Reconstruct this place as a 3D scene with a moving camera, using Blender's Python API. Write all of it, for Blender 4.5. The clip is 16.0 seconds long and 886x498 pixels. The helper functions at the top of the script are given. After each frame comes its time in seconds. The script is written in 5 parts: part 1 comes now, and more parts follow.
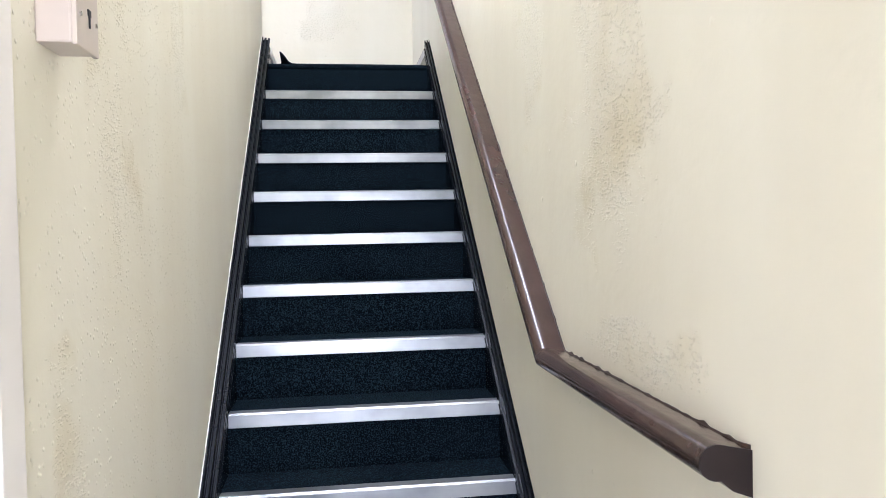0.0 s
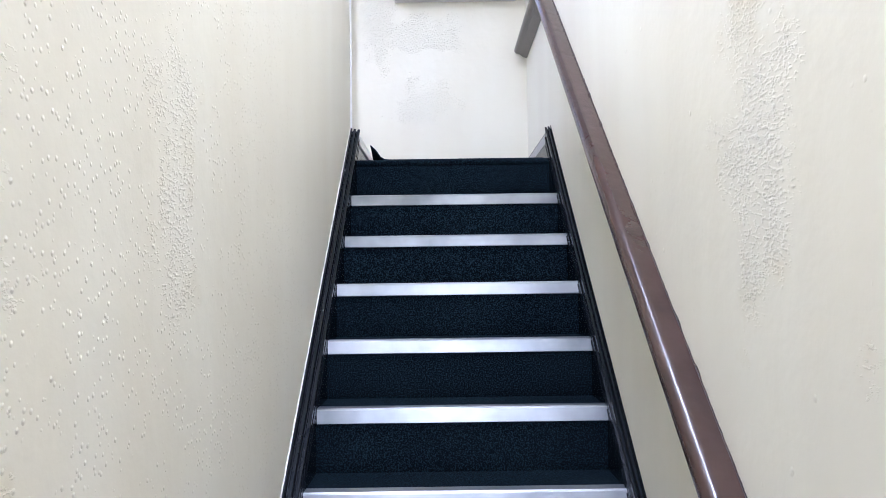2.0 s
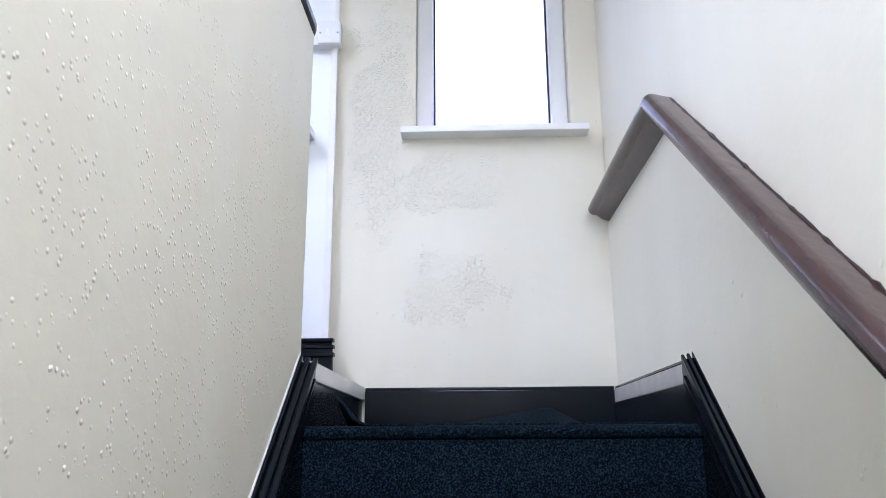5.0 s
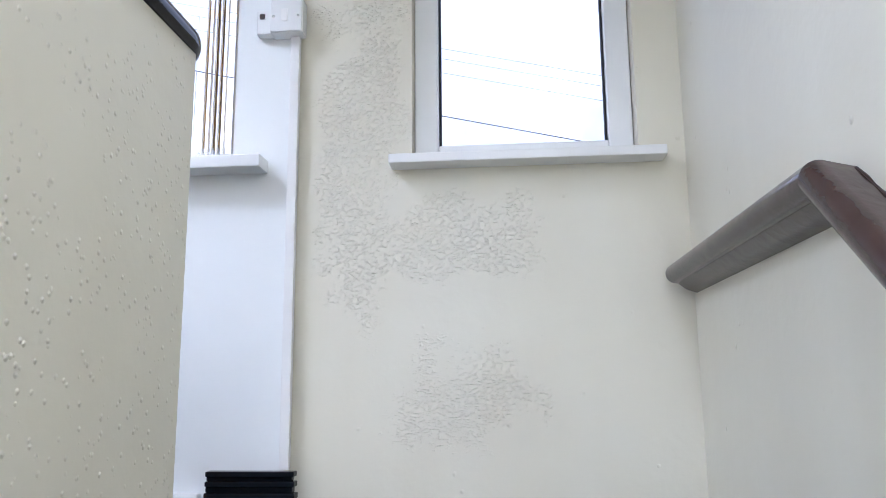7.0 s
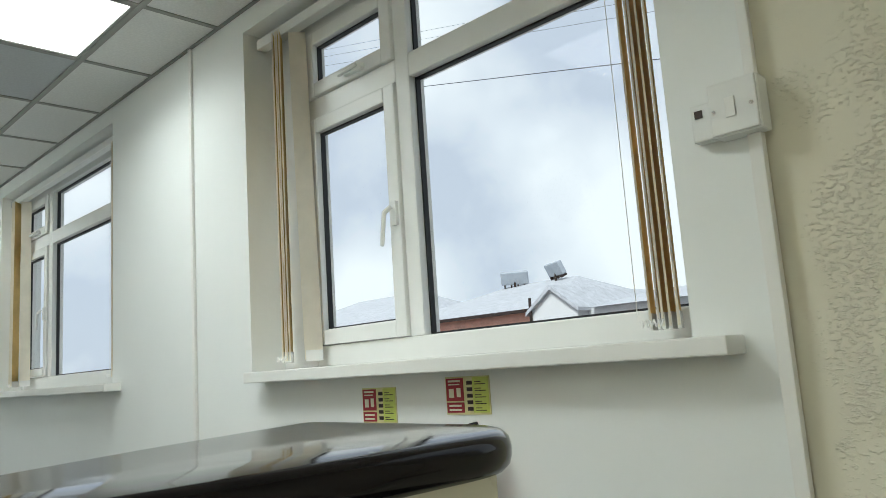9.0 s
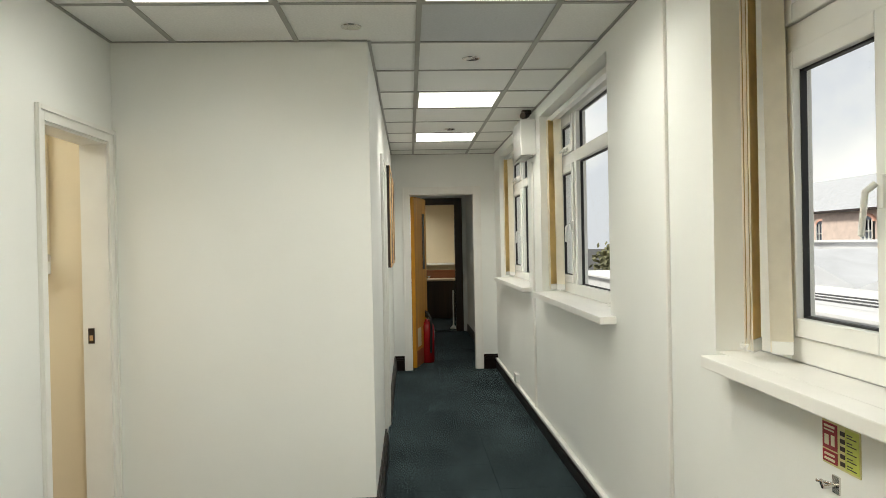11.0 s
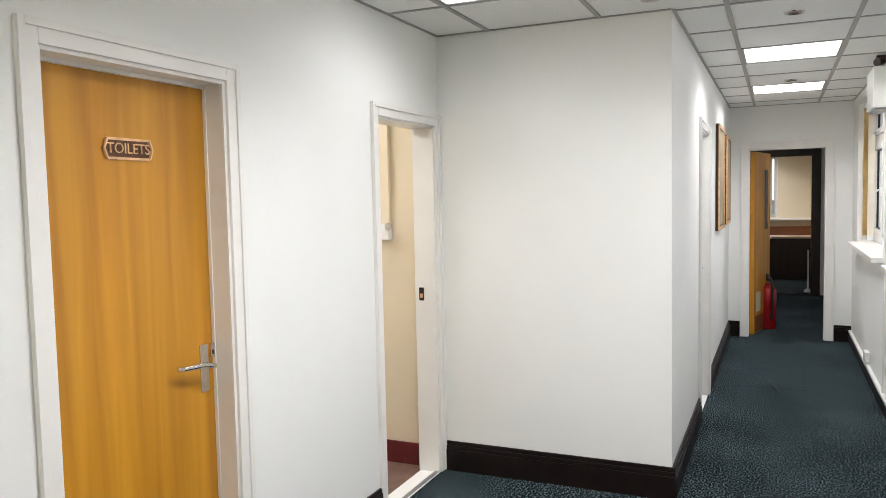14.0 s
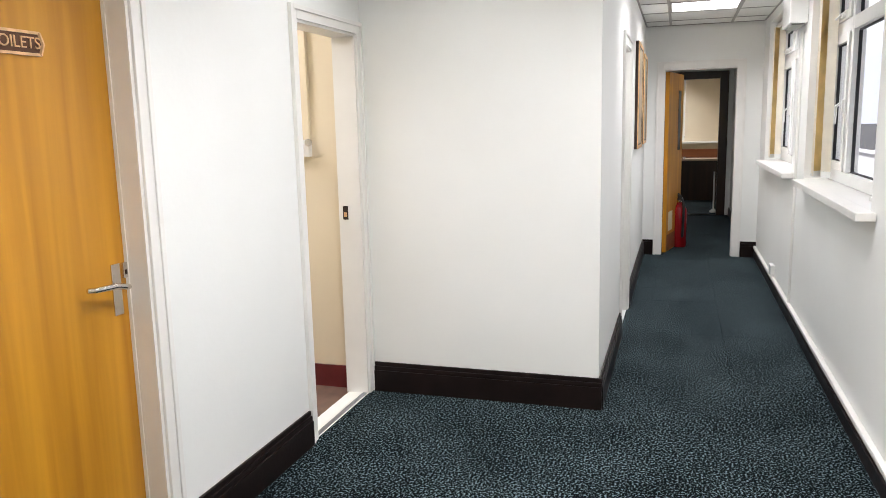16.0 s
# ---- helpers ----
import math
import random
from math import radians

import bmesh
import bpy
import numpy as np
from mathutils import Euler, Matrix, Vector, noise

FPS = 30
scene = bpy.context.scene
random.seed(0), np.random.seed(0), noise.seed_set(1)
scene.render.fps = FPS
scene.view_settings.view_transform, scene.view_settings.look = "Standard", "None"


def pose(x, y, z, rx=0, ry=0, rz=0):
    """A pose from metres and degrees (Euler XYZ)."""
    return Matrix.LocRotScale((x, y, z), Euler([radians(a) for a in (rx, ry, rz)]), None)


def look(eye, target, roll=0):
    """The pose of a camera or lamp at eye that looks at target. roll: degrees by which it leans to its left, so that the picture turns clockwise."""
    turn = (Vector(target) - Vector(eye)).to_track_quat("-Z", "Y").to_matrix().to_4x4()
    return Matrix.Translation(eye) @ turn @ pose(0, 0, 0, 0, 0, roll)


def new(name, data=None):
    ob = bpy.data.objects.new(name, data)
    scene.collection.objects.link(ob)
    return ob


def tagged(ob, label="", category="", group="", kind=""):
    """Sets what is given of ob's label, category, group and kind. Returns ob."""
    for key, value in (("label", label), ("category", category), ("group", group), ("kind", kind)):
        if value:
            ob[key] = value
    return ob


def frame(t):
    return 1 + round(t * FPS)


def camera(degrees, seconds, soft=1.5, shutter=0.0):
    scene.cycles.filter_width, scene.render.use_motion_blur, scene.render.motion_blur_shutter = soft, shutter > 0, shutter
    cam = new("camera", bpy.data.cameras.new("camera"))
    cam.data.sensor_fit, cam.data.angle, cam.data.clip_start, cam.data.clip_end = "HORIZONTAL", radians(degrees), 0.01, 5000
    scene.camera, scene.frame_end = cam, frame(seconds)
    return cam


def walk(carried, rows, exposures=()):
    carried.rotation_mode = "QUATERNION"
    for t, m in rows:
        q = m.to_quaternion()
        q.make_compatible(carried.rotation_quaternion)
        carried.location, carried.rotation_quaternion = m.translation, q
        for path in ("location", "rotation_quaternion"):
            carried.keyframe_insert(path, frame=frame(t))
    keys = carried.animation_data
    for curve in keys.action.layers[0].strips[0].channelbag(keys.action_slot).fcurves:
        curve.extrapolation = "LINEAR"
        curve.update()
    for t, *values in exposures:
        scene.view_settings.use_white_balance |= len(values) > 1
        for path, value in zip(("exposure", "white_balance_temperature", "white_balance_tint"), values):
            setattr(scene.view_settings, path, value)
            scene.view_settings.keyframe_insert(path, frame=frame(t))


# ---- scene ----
# ---- camera ----
PATH = [
    (0, 0.468, -5.717, -1.173, -7.89, -1.53, 1.10),
    (0.5, 0.490, -5.535, -1.111, -2.62, 2.67, 0.41),
    (1, 0.557, -5.337, -0.965, -0.76, 2.59, 0.26),
    (1.5, 0.539, -5.080, -0.869, 0.30, 4.38, 0.06),
    (2, 0.497, -4.817, -0.779, 0.04, 2.55, 0.77),
    (2.5, 0.501, -4.424, -0.709, -0.87, 2.25, 0.50),
    (3, 0.499, -4.156, -0.670, -0.63, 2.79, 0.74),
    (3.5, 0.462, -3.843, -0.590, -1.34, 4.70, 0.66),
    (4, 0.482, -3.525, -0.560, -0.81, 7.09, 0.63),
    (4.5, 0.511, -3.194, -0.378, 1.18, 10.56, 0.34),
    (5, 0.477, -2.977, -0.208, 2.00, 14.42, 0.32),
    (5.2, 0.470, -2.898, -0.132, 1.72, 15.63, 0.37),
    (7.3, 0.549, -2.002, 0.513, 6.93, 9.85, 0.93),
    (7.5, 0.529, -1.925, 0.577, 9.80, 10.55, 2.20),
    (8, 0.541, -1.765, 0.744, 20.87, 10.62, 2.84),
    (8.5, 0.534, -1.626, 0.919, 34.47, 10.56, 3.33),
    (9, 0.471, -1.475, 1.063, 45.32, 8.79, 3.83),
    (9.5, 0.472, -1.301, 1.196, 57.57, 5.37, 2.31),
    (9.6, 0.489, -1.280, 1.233, 60.30, 4.51, 2.49),
    (10, 0.429, -1.178, 1.299, 70.23, 3.42, 2.07),
    (10.2, 0.396, -1.144, 1.329, 74.44, 2.79, 1.75),
    (12.5, 0.499, -0.729, 1.593, 101.17, -4.02, 0.72),
    (13, 0.487, -0.672, 1.596, 104.70, -3.86, 0.47),
    (13.5, 0.502, -0.694, 1.601, 109.20, -3.81, 0.73),
    (14, 0.528, -0.709, 1.584, 113.94, -3.86, 1.20),
    (14.5, 0.535, -0.731, 1.593, 117.24, -4.84, 1.12),
    (15, 0.517, -0.786, 1.574, 117.05, -6.26, 1.28),
    (15.5, 0.481, -0.804, 1.538, 113.34, -7.93, 1.40),
    (16, 0.440, -0.827, 1.507, 107.23, -9.40, 1.32),
]
EXPOSURES = [(0, 1.04, 5400, 22), (1, 0.92, 5150, 24), (2.5, 1.0, 4980, 25), (4, 1.06, 4900, 26), (5.2, 0.64, 5000, 24), (7.3, 0.32, 5100, 21), (8, 0.0, 5300, 21),
             (8.5, -0.30, 5500, 12), (9, -0.43, 5950, 2), (9.5, -0.42, 6800, 5), (10.2, -0.40, 7000, 4), (12.5, 0.02, 6400, 13), (14, 0.10, 6250, 16), (16, 0.22, 6250, 17)]
cam = camera(60.98, 16.0, soft=0.8)
walk(cam, [(t, pose(x, y, z, 90 + pitch, roll, yaw)) for t, x, y, z, yaw, pitch, roll in PATH], EXPOSURES)

# ---- world and sun ----
world = bpy.data.worlds.new("sky")
scene.world = world
world.use_nodes = True
wn, wl = world.node_tree.nodes, world.node_tree.links
bg = wn["Background"]
sky = wn.new("ShaderNodeTexSky")
sky.sky_type, sky.sun_disc = "NISHITA", False
sky.sun_elevation, sky.sun_rotation = radians(48), radians(200)
cloud = wn.new("ShaderNodeTexNoise")
cloud.inputs["Scale"].default_value, cloud.inputs["Detail"].default_value = 2.8, 7
cloud.inputs["Roughness"].default_value = 0.48
cloud_ramp = wn.new("ShaderNodeValToRGB")
cloud_ramp.color_ramp.elements[0].position, cloud_ramp.color_ramp.elements[0].color = 0.40, (6.9, 7.2, 8.0, 1)
cloud_ramp.color_ramp.elements[1].position, cloud_ramp.color_ramp.elements[1].color = 0.57, (11.0, 10.9, 10.8, 1)
cloud_mix = wn.new("ShaderNodeMixRGB")
cloud_mix.inputs["Fac"].default_value = 0.94
wl.new(cloud.outputs["Fac"], cloud_ramp.inputs["Fac"])
wl.new(sky.outputs["Color"], cloud_mix.inputs["Color1"])
wl.new(cloud_ramp.outputs["Color"], cloud_mix.inputs["Color2"])
wl.new(cloud_mix.outputs["Color"], bg.inputs["Color"])
bg.inputs["Strength"].default_value = 0.13
sun = new("sun", bpy.data.lights.new("sun", "SUN"))
sun.data.energy, sun.data.angle, sun.data.color = 5.0, radians(12), (1.0, 0.96, 0.9)
sun.matrix_world = look((0, 0, 30), (-6, 20, 8))
PANEL_GLOW = 3.2       # face of the ceiling light panels
PANEL_WATTS = 15.0     # light that their diffusers throw downwards
PANEL_SPREAD = 145
PORCH_WATTS = 34.0    # area lamp in the unseen street doorway behind the start, for daylight


# ---- materials ----
def material(name, colour, rough=0.6, metal=0.0, spread=0.0, scale=8.0, bump=0.0, bump_scale=60.0, coat=0.0, second=None, detail=4.0):
    m = bpy.data.materials.new(name)
    m.use_nodes = True
    n, l = m.node_tree.nodes, m.node_tree.links
    p = n["Principled BSDF"]
    p.inputs["Base Color"].default_value = (*colour, 1)
    p.inputs["Roughness"].default_value, p.inputs["Metallic"].default_value = rough, metal
    p.inputs["Coat Weight"].default_value = coat
    p.inputs["Coat Roughness"].default_value = 0.12
    tc = n.new("ShaderNodeTexCoord")
    if spread or second:
        a = n.new("ShaderNodeTexNoise")
        a.inputs["Scale"].default_value, a.inputs["Detail"].default_value = scale, detail
        l.new(tc.outputs["Object"], a.inputs["Vector"])
        r = n.new("ShaderNodeValToRGB")
        r.color_ramp.elements[0].position, r.color_ramp.elements[1].position = 0.3, 0.7
        r.color_ramp.elements[0].color = (*(c * (1 - spread) for c in colour), 1)
        r.color_ramp.elements[1].color = (*(second or [min(c * (1 + spread), 0.95) for c in colour]), 1)
        l.new(a.outputs["Fac"], r.inputs["Fac"])
        l.new(r.outputs["Color"], p.inputs["Base Color"])
        q = n.new("ShaderNodeMapRange")
        q.inputs["To Min"].default_value, q.inputs["To Max"].default_value = max(rough - 0.25 * spread, 0.03), min(rough + 0.3 * spread, 1)
        l.new(a.outputs["Fac"], q.inputs["Value"])
        l.new(q.outputs["Result"], p.inputs["Roughness"])
    if bump:
        b = n.new("ShaderNodeTexNoise")
        b.inputs["Scale"].default_value, b.inputs["Detail"].default_value = bump_scale, 3
        l.new(tc.outputs["Object"], b.inputs["Vector"])
        k = n.new("ShaderNodeBump")
        k.inputs["Strength"].default_value, k.inputs["Distance"].default_value = bump, 0.004
        l.new(b.outputs["Fac"], k.inputs["Height"])
        l.new(k.outputs["Normal"], p.inputs["Normal"])
    return m


def plaster(name, colour, stain, nub, patchy, nub_shade_dirt=0.16, cell=24.0, few=0.54, wide=0.19, spots=(), soiled=0.0):
    """Painted plaster with patches of raised nubs and soft stains. spots: (centre, half sizes) of the rough patches."""
    m = material(name, colour, rough=0.55)
    n, l = m.node_tree.nodes, m.node_tree.links
    p = n["Principled BSDF"]
    tc = n.new("ShaderNodeTexCoord")

    streaky = n.new("ShaderNodeMapping")
    streaky.inputs["Scale"].default_value = (1, 1, 2.0)
    l.new(tc.outputs["Object"], streaky.inputs["Vector"])

    def tex(kind, scale, detail=4.0, src=None):
        t = n.new(kind)
        t.inputs["Scale"].default_value = scale
        if kind == "ShaderNodeTexNoise":
            t.inputs["Detail"].default_value = detail
        l.new(src or tc.outputs["Object"], t.inputs["Vector"])
        return t

    def ramp(src, a, b, c0=(0, 0, 0), c1=(1, 1, 1)):
        r = n.new("ShaderNodeValToRGB")
        r.color_ramp.elements[0].position, r.color_ramp.elements[1].position = a, b
        r.color_ramp.elements[0].color, r.color_ramp.elements[1].color = (*c0, 1), (*c1, 1)
        l.new(src, r.inputs["Fac"])
        return r.outputs["Color"]

    def math_node(op, a, b):
        k = n.new("ShaderNodeMath")
        k.operation = op
        for i, v in enumerate((a, b)):
            if isinstance(v, float):
                k.inputs[i].default_value = v
            else:
                l.new(v, k.inputs[i])
        return k.outputs["Value"]

    big = tex("ShaderNodeTexNoise", 1.1)
    ragged = math_node("MULTIPLY", math_node("SUBTRACT", tex("ShaderNodeTexNoise", 6.0).outputs["Fac"], 0.5), 2.4)
    patches = None
    for centre, half in spots:
        inside = n.new("ShaderNodeMapping")
        inside.inputs["Location"].default_value = [-c / h for c, h in zip(centre, half)]
        inside.inputs["Scale"].default_value = [1 / h for h in half]
        l.new(tc.outputs["Object"], inside.inputs["Vector"])
        far = n.new("ShaderNodeVectorMath")
        far.operation = "LENGTH"
        l.new(inside.outputs["Vector"], far.inputs[0])
        one = ramp(math_node("ADD", far.outputs["Value"], ragged), 0.65, 1.25, (1, 1, 1), (0, 0, 0))
        patches = one if patches is None else math_node("MAXIMUM", patches, one)
    speck = tex("ShaderNodeTexNoise", 78.0, 3.0, streaky.outputs["Vector"]).outputs["Fac"]
    thick = tex("ShaderNodeTexNoise", 9.0, 2.0).outputs["Fac"]
    crowd = math_node("ADD", math_node("MULTIPLY", patches, 0.10), math_node("MULTIPLY", thick, 0.22))
    dots = ramp(math_node("ADD", speck, crowd), 0.72, 0.88)
    cells = tex("ShaderNodeTexVoronoi", cell)
    pimples = ramp(cells.outputs["Distance"], 0.0, wide, (1, 1, 1), (0, 0, 0))
    chosen = ramp(tex("ShaderNodeTexNoise", 9.0, 2.0).outputs["Fac"], few, few + 0.06)
    height = math_node("ADD", math_node("MULTIPLY", math_node("MULTIPLY", patches, dots), patchy), math_node("MULTIPLY", pimples, chosen))
    drips = n.new("ShaderNodeMapping")
    drips.inputs["Scale"].default_value = (4.0, 4.0, 0.5)
    l.new(tc.outputs["Object"], drips.inputs["Vector"])
    streaks = tex("ShaderNodeTexNoise", 1.0, 3.0, drips.outputs["Vector"])
    blotch = math_node("ADD", math_node("MULTIPLY", big.outputs["Fac"], 0.55), math_node("MULTIPLY", streaks.outputs["Fac"], 0.45))
    paint = ramp(blotch, 0.36, 0.62, stain, colour)
    # nubs darkened in the colour: some grime, plus painted shading of their relief
    shade_grime = n.new("ShaderNodeMixRGB")
    shade_grime.inputs["Color2"].default_value = (*(c * 0.62 for c in stain), 1)
    l.new(math_node("MULTIPLY", height, nub_shade_dirt), shade_grime.inputs["Fac"])
    l.new(paint, shade_grime.inputs["Color1"])
    soil = n.new("ShaderNodeMixRGB")
    soil.blend_type = "MULTIPLY"
    soil.inputs["Color2"].default_value = (0.80, 0.74, 0.58, 1)
    smudge = ramp(tex("ShaderNodeTexNoise", 3.2, 5.0).outputs["Fac"], 0.45, 0.7)
    l.new(math_node("MULTIPLY", math_node("MULTIPLY", smudge, patches), soiled), soil.inputs["Fac"])
    l.new(shade_grime.outputs["Color"], soil.inputs["Color1"])
    l.new(soil.outputs["Color"], p.inputs["Base Color"])
    fine = math_node("MULTIPLY", tex("ShaderNodeTexNoise", 25.0).outputs["Fac"], 0.25)
    k = n.new("ShaderNodeBump")
    k.inputs["Strength"].default_value, k.inputs["Distance"].default_value = nub, 0.009
    l.new(math_node("ADD", height, fine), k.inputs["Height"])
    l.new(k.outputs["Normal"], p.inputs["Normal"])
    return m


def grain(name, dark, light, coat, along="z"):
    """Wood veneer whose grain runs along one axis."""
    m = material(name, light, rough=0.38, coat=coat)
    n, l = m.node_tree.nodes, m.node_tree.links
    tc, mp = n.new("ShaderNodeTexCoord"), n.new("ShaderNodeMapping")
    mp.inputs["Scale"].default_value = {"z": (14, 14, 0.7), "y": (14, 0.7, 14), "x": (0.7, 14, 14)}[along]
    a = n.new("ShaderNodeTexNoise")
    a.inputs["Scale"].default_value, a.inputs["Detail"].default_value, a.inputs["Distortion"].default_value = 1.0, 6, 0.4
    r = n.new("ShaderNodeValToRGB")
    r.color_ramp.elements[0].position, r.color_ramp.elements[1].position = 0.3, 0.72
    r.color_ramp.elements[0].color, r.color_ramp.elements[1].color = (*dark, 1), (*light, 1)
    l.new(tc.outputs["Object"], mp.inputs["Vector"])
    l.new(mp.outputs["Vector"], a.inputs["Vector"])
    l.new(a.outputs["Fac"], r.inputs["Fac"])
    wide_mp = n.new("ShaderNodeMapping")
    wide_mp.inputs["Scale"].default_value = {"z": (3.2, 3.2, 0.35), "y": (3.2, 0.35, 3.2), "x": (0.35, 3.2, 3.2)}[along]
    band = n.new("ShaderNodeTexNoise")
    band.inputs["Scale"].default_value, band.inputs["Detail"].default_value, band.inputs["Distortion"].default_value = 1.3, 3, 0.8
    tone = n.new("ShaderNodeMapRange")
    tone.inputs["From Min"].default_value, tone.inputs["From Max"].default_value = 0.3, 0.7
    tone.inputs["To Min"].default_value, tone.inputs["To Max"].default_value = 0.86, 1.10
    shade = n.new("ShaderNodeVectorMath")
    shade.operation = "SCALE"
    l.new(tc.outputs["Object"], wide_mp.inputs["Vector"])
    l.new(wide_mp.outputs["Vector"], band.inputs["Vector"])
    l.new(band.outputs["Fac"], tone.inputs["Value"])
    l.new(r.outputs["Color"], shade.inputs[0])
    l.new(tone.outputs["Result"], shade.inputs["Scale"])
    l.new(shade.outputs["Vector"], n["Principled BSDF"].inputs["Base Color"])
    return m


def carpet_mat(name, c0, c1, pile=90, low=0.56, high=0.86):
    m = material(name, c0, rough=0.95, bump=0.7, bump_scale=420)
    n, l = m.node_tree.nodes, m.node_tree.links
    p = n["Principled BSDF"]
    p.inputs["Specular IOR Level"].default_value = 0.04
    where = n.new("ShaderNodeNewGeometry")
    a, b = n.new("ShaderNodeTexNoise"), n.new("ShaderNodeTexNoise")
    a.inputs["Scale"].default_value, a.inputs["Detail"].default_value = pile, 2.5
    b.inputs["Scale"].default_value, b.inputs["Detail"].default_value = 2.2, 3
    mix = n.new("ShaderNodeMath")
    mix.operation = "MULTIPLY_ADD"
    mix.inputs[1].default_value = 0.10
    for t in (a, b):
        l.new(where.outputs["Position"], t.inputs["Vector"])
    l.new(b.outputs["Fac"], mix.inputs[0])
    l.new(a.outputs["Fac"], mix.inputs[2])
    r = n.new("ShaderNodeValToRGB")
    r.color_ramp.elements[0].position, r.color_ramp.elements[1].position = low, high
    r.color_ramp.elements[0].color, r.color_ramp.elements[1].color = (*c0, 1), (*c1, 1)
    l.new(mix.outputs["Value"], r.inputs["Fac"])
    l.new(r.outputs["Color"], p.inputs["Base Color"])
    return m


def glass_mat():
    m = bpy.data.materials.new("window_glass")
    m.use_nodes = True
    n, l = m.node_tree.nodes, m.node_tree.links
    clear, shine, mix = n.new("ShaderNodeBsdfTransparent"), n.new("ShaderNodeBsdfGlossy"), n.new("ShaderNodeMixShader")
    clear.inputs["Color"].default_value = (0.985, 0.99, 0.99, 1)
    shine.inputs["Roughness"].default_value = 0.02
    mix.inputs["Fac"].default_value = 0.006
    l.new(clear.outputs["BSDF"], mix.inputs[1])
    l.new(shine.outputs["BSDF"], mix.inputs[2])
    l.new(mix.outputs["Shader"], n["Material Output"].inputs["Surface"])
    return m


def glow_mat(name, colour, strength):
    m = material(name, (0.9, 0.9, 0.9), rough=0.5)
    p = m.node_tree.nodes["Principled BSDF"]
    p.inputs["Emission Color"].default_value, p.inputs["Emission Strength"].default_value = (*colour, 1), strength
    return m


CREAM = plaster("cream_nubbed_paint", (0.80, 0.765, 0.625), (0.75, 0.70, 0.545), 0.60, 1.0, 0.02, few=0.62,
                spots=(((0.42, 0, 0.40), (0.26, 0.3, 0.15)), ((0.10, 0, 1.15), (0.16, 0.3, 0.62)), ((0.34, 0, 0.84), (0.34, 0.3, 0.14))))
CREAM_FAINT = plaster("cream_lightly_nubbed_paint", (0.80, 0.765, 0.625), (0.745, 0.70, 0.56), 0.6, 1.0, 0.20, few=0.62,
                      spots=(((1.06, -3.46, -0.50), (0.4, 0.17, 0.42)), ((1.06, -4.16, -0.88), (0.4, 0.28, 0.42)), ((1.06, -4.30, -1.42), (0.4, 0.32, 0.07))), soiled=0.6)
CREAM_SPARSE = plaster("cream_pimpled_paint", (0.80, 0.765, 0.625), (0.75, 0.70, 0.55), 0.46, 0.8, 0.16, 66.0, 0.44, 0.27,
                       spots=(((0.03, -4.45, -1.55), (0.4, 0.09, 0.24)), ((0.03, -3.5, -0.58), (0.4, 0.13, 0.30)), ((0.03, -4.12, -1.0), (0.4, 0.16, 0.24)), ((0.03, -4.12, -0.58), (0.4, 0.10, 0.16))), soiled=0.7)
WHITE = material("white_emulsion", (0.86, 0.87, 0.84), rough=0.55, spread=0.025, scale=1.3, bump=0.12, bump_scale=35)
PALE_CREAM = material("pale_cream_paint", (0.80, 0.70, 0.52), rough=0.5, spread=0.04, scale=2, bump=0.1, bump_scale=40)
GLOSS = material("white_gloss_paint", (0.85, 0.84, 0.80), rough=0.28, spread=0.03, scale=5, bump=0.05, bump_scale=90)
OLD_WHITE = material("old_white_paint", (0.74, 0.70, 0.64), rough=0.55, spread=0.06, scale=3, bump=0.1, bump_scale=40)
UPVC = material("white_plastic", (0.86, 0.86, 0.83), rough=0.25, spread=0.02, scale=6)
BLACK = material("black_gloss_paint", (0.005, 0.007, 0.010), rough=0.22, spread=0.15, scale=9, bump=0.22, bump_scale=30)
SKIRT = material("dark_brown_gloss_paint", (0.013, 0.008, 0.007), rough=0.34, spread=0.3, scale=7, bump=0.12, bump_scale=50)
LANDING_TRIM = material("pale_grey_band", (0.42, 0.40, 0.37), rough=0.4, spread=0.15, scale=12)
MAROON = material("maroon_paint", (0.13, 0.018, 0.02), rough=0.35, spread=0.2, scale=7)
CARPET = carpet_mat("dark_teal_carpet", (0.002, 0.004, 0.005), (0.19, 0.262, 0.290), 100, 0.57, 0.70)
STAIR_CARPET = carpet_mat("worn_stair_carpet", (0.002, 0.004, 0.007), (0.017, 0.032, 0.042), 200, 0.50, 0.76)
ALU = material("scuffed_aluminium", (0.31, 0.33, 0.34), rough=0.34, metal=0.75, spread=0.35, scale=3.5, bump=0.06, bump_scale=120, second=(0.47, 0.49, 0.50))
RAIL = material("brown_gloss_paint", (0.050, 0.028, 0.022), rough=0.20, spread=0.2, scale=9, bump=0.40, bump_scale=22, coat=0.2)
OAK = grain("golden_oak_veneer", (0.46, 0.190, 0.008), (0.69, 0.330, 0.022), 0.12)
DARK_WOOD = grain("dark_stained_wood", (0.022, 0.010, 0.006), (0.05, 0.022, 0.012), 0.3)
RED_WOOD = grain("red_brown_wood", (0.20, 0.065, 0.025), (0.33, 0.12, 0.045), 0.3, "y")
TAN_TOP = grain("pale_wood_top", (0.50, 0.38, 0.28), (0.66, 0.52, 0.40), 0.2, "y")
PINE = grain("varnished_pine", (0.42, 0.23, 0.08), (0.58, 0.35, 0.14), 0.4, "x")
CHROME = material("satin_steel", (0.70, 0.68, 0.65), rough=0.25, metal=1.0, spread=0.06, scale=30)
BRASS = material("aged_brass", (0.78, 0.50, 0.27), rough=0.42, metal=0.7, spread=0.25, scale=25)
BRONZE = material("dark_bronze", (0.13, 0.055, 0.025), rough=0.4, metal=0.4, spread=0.2, scale=30)
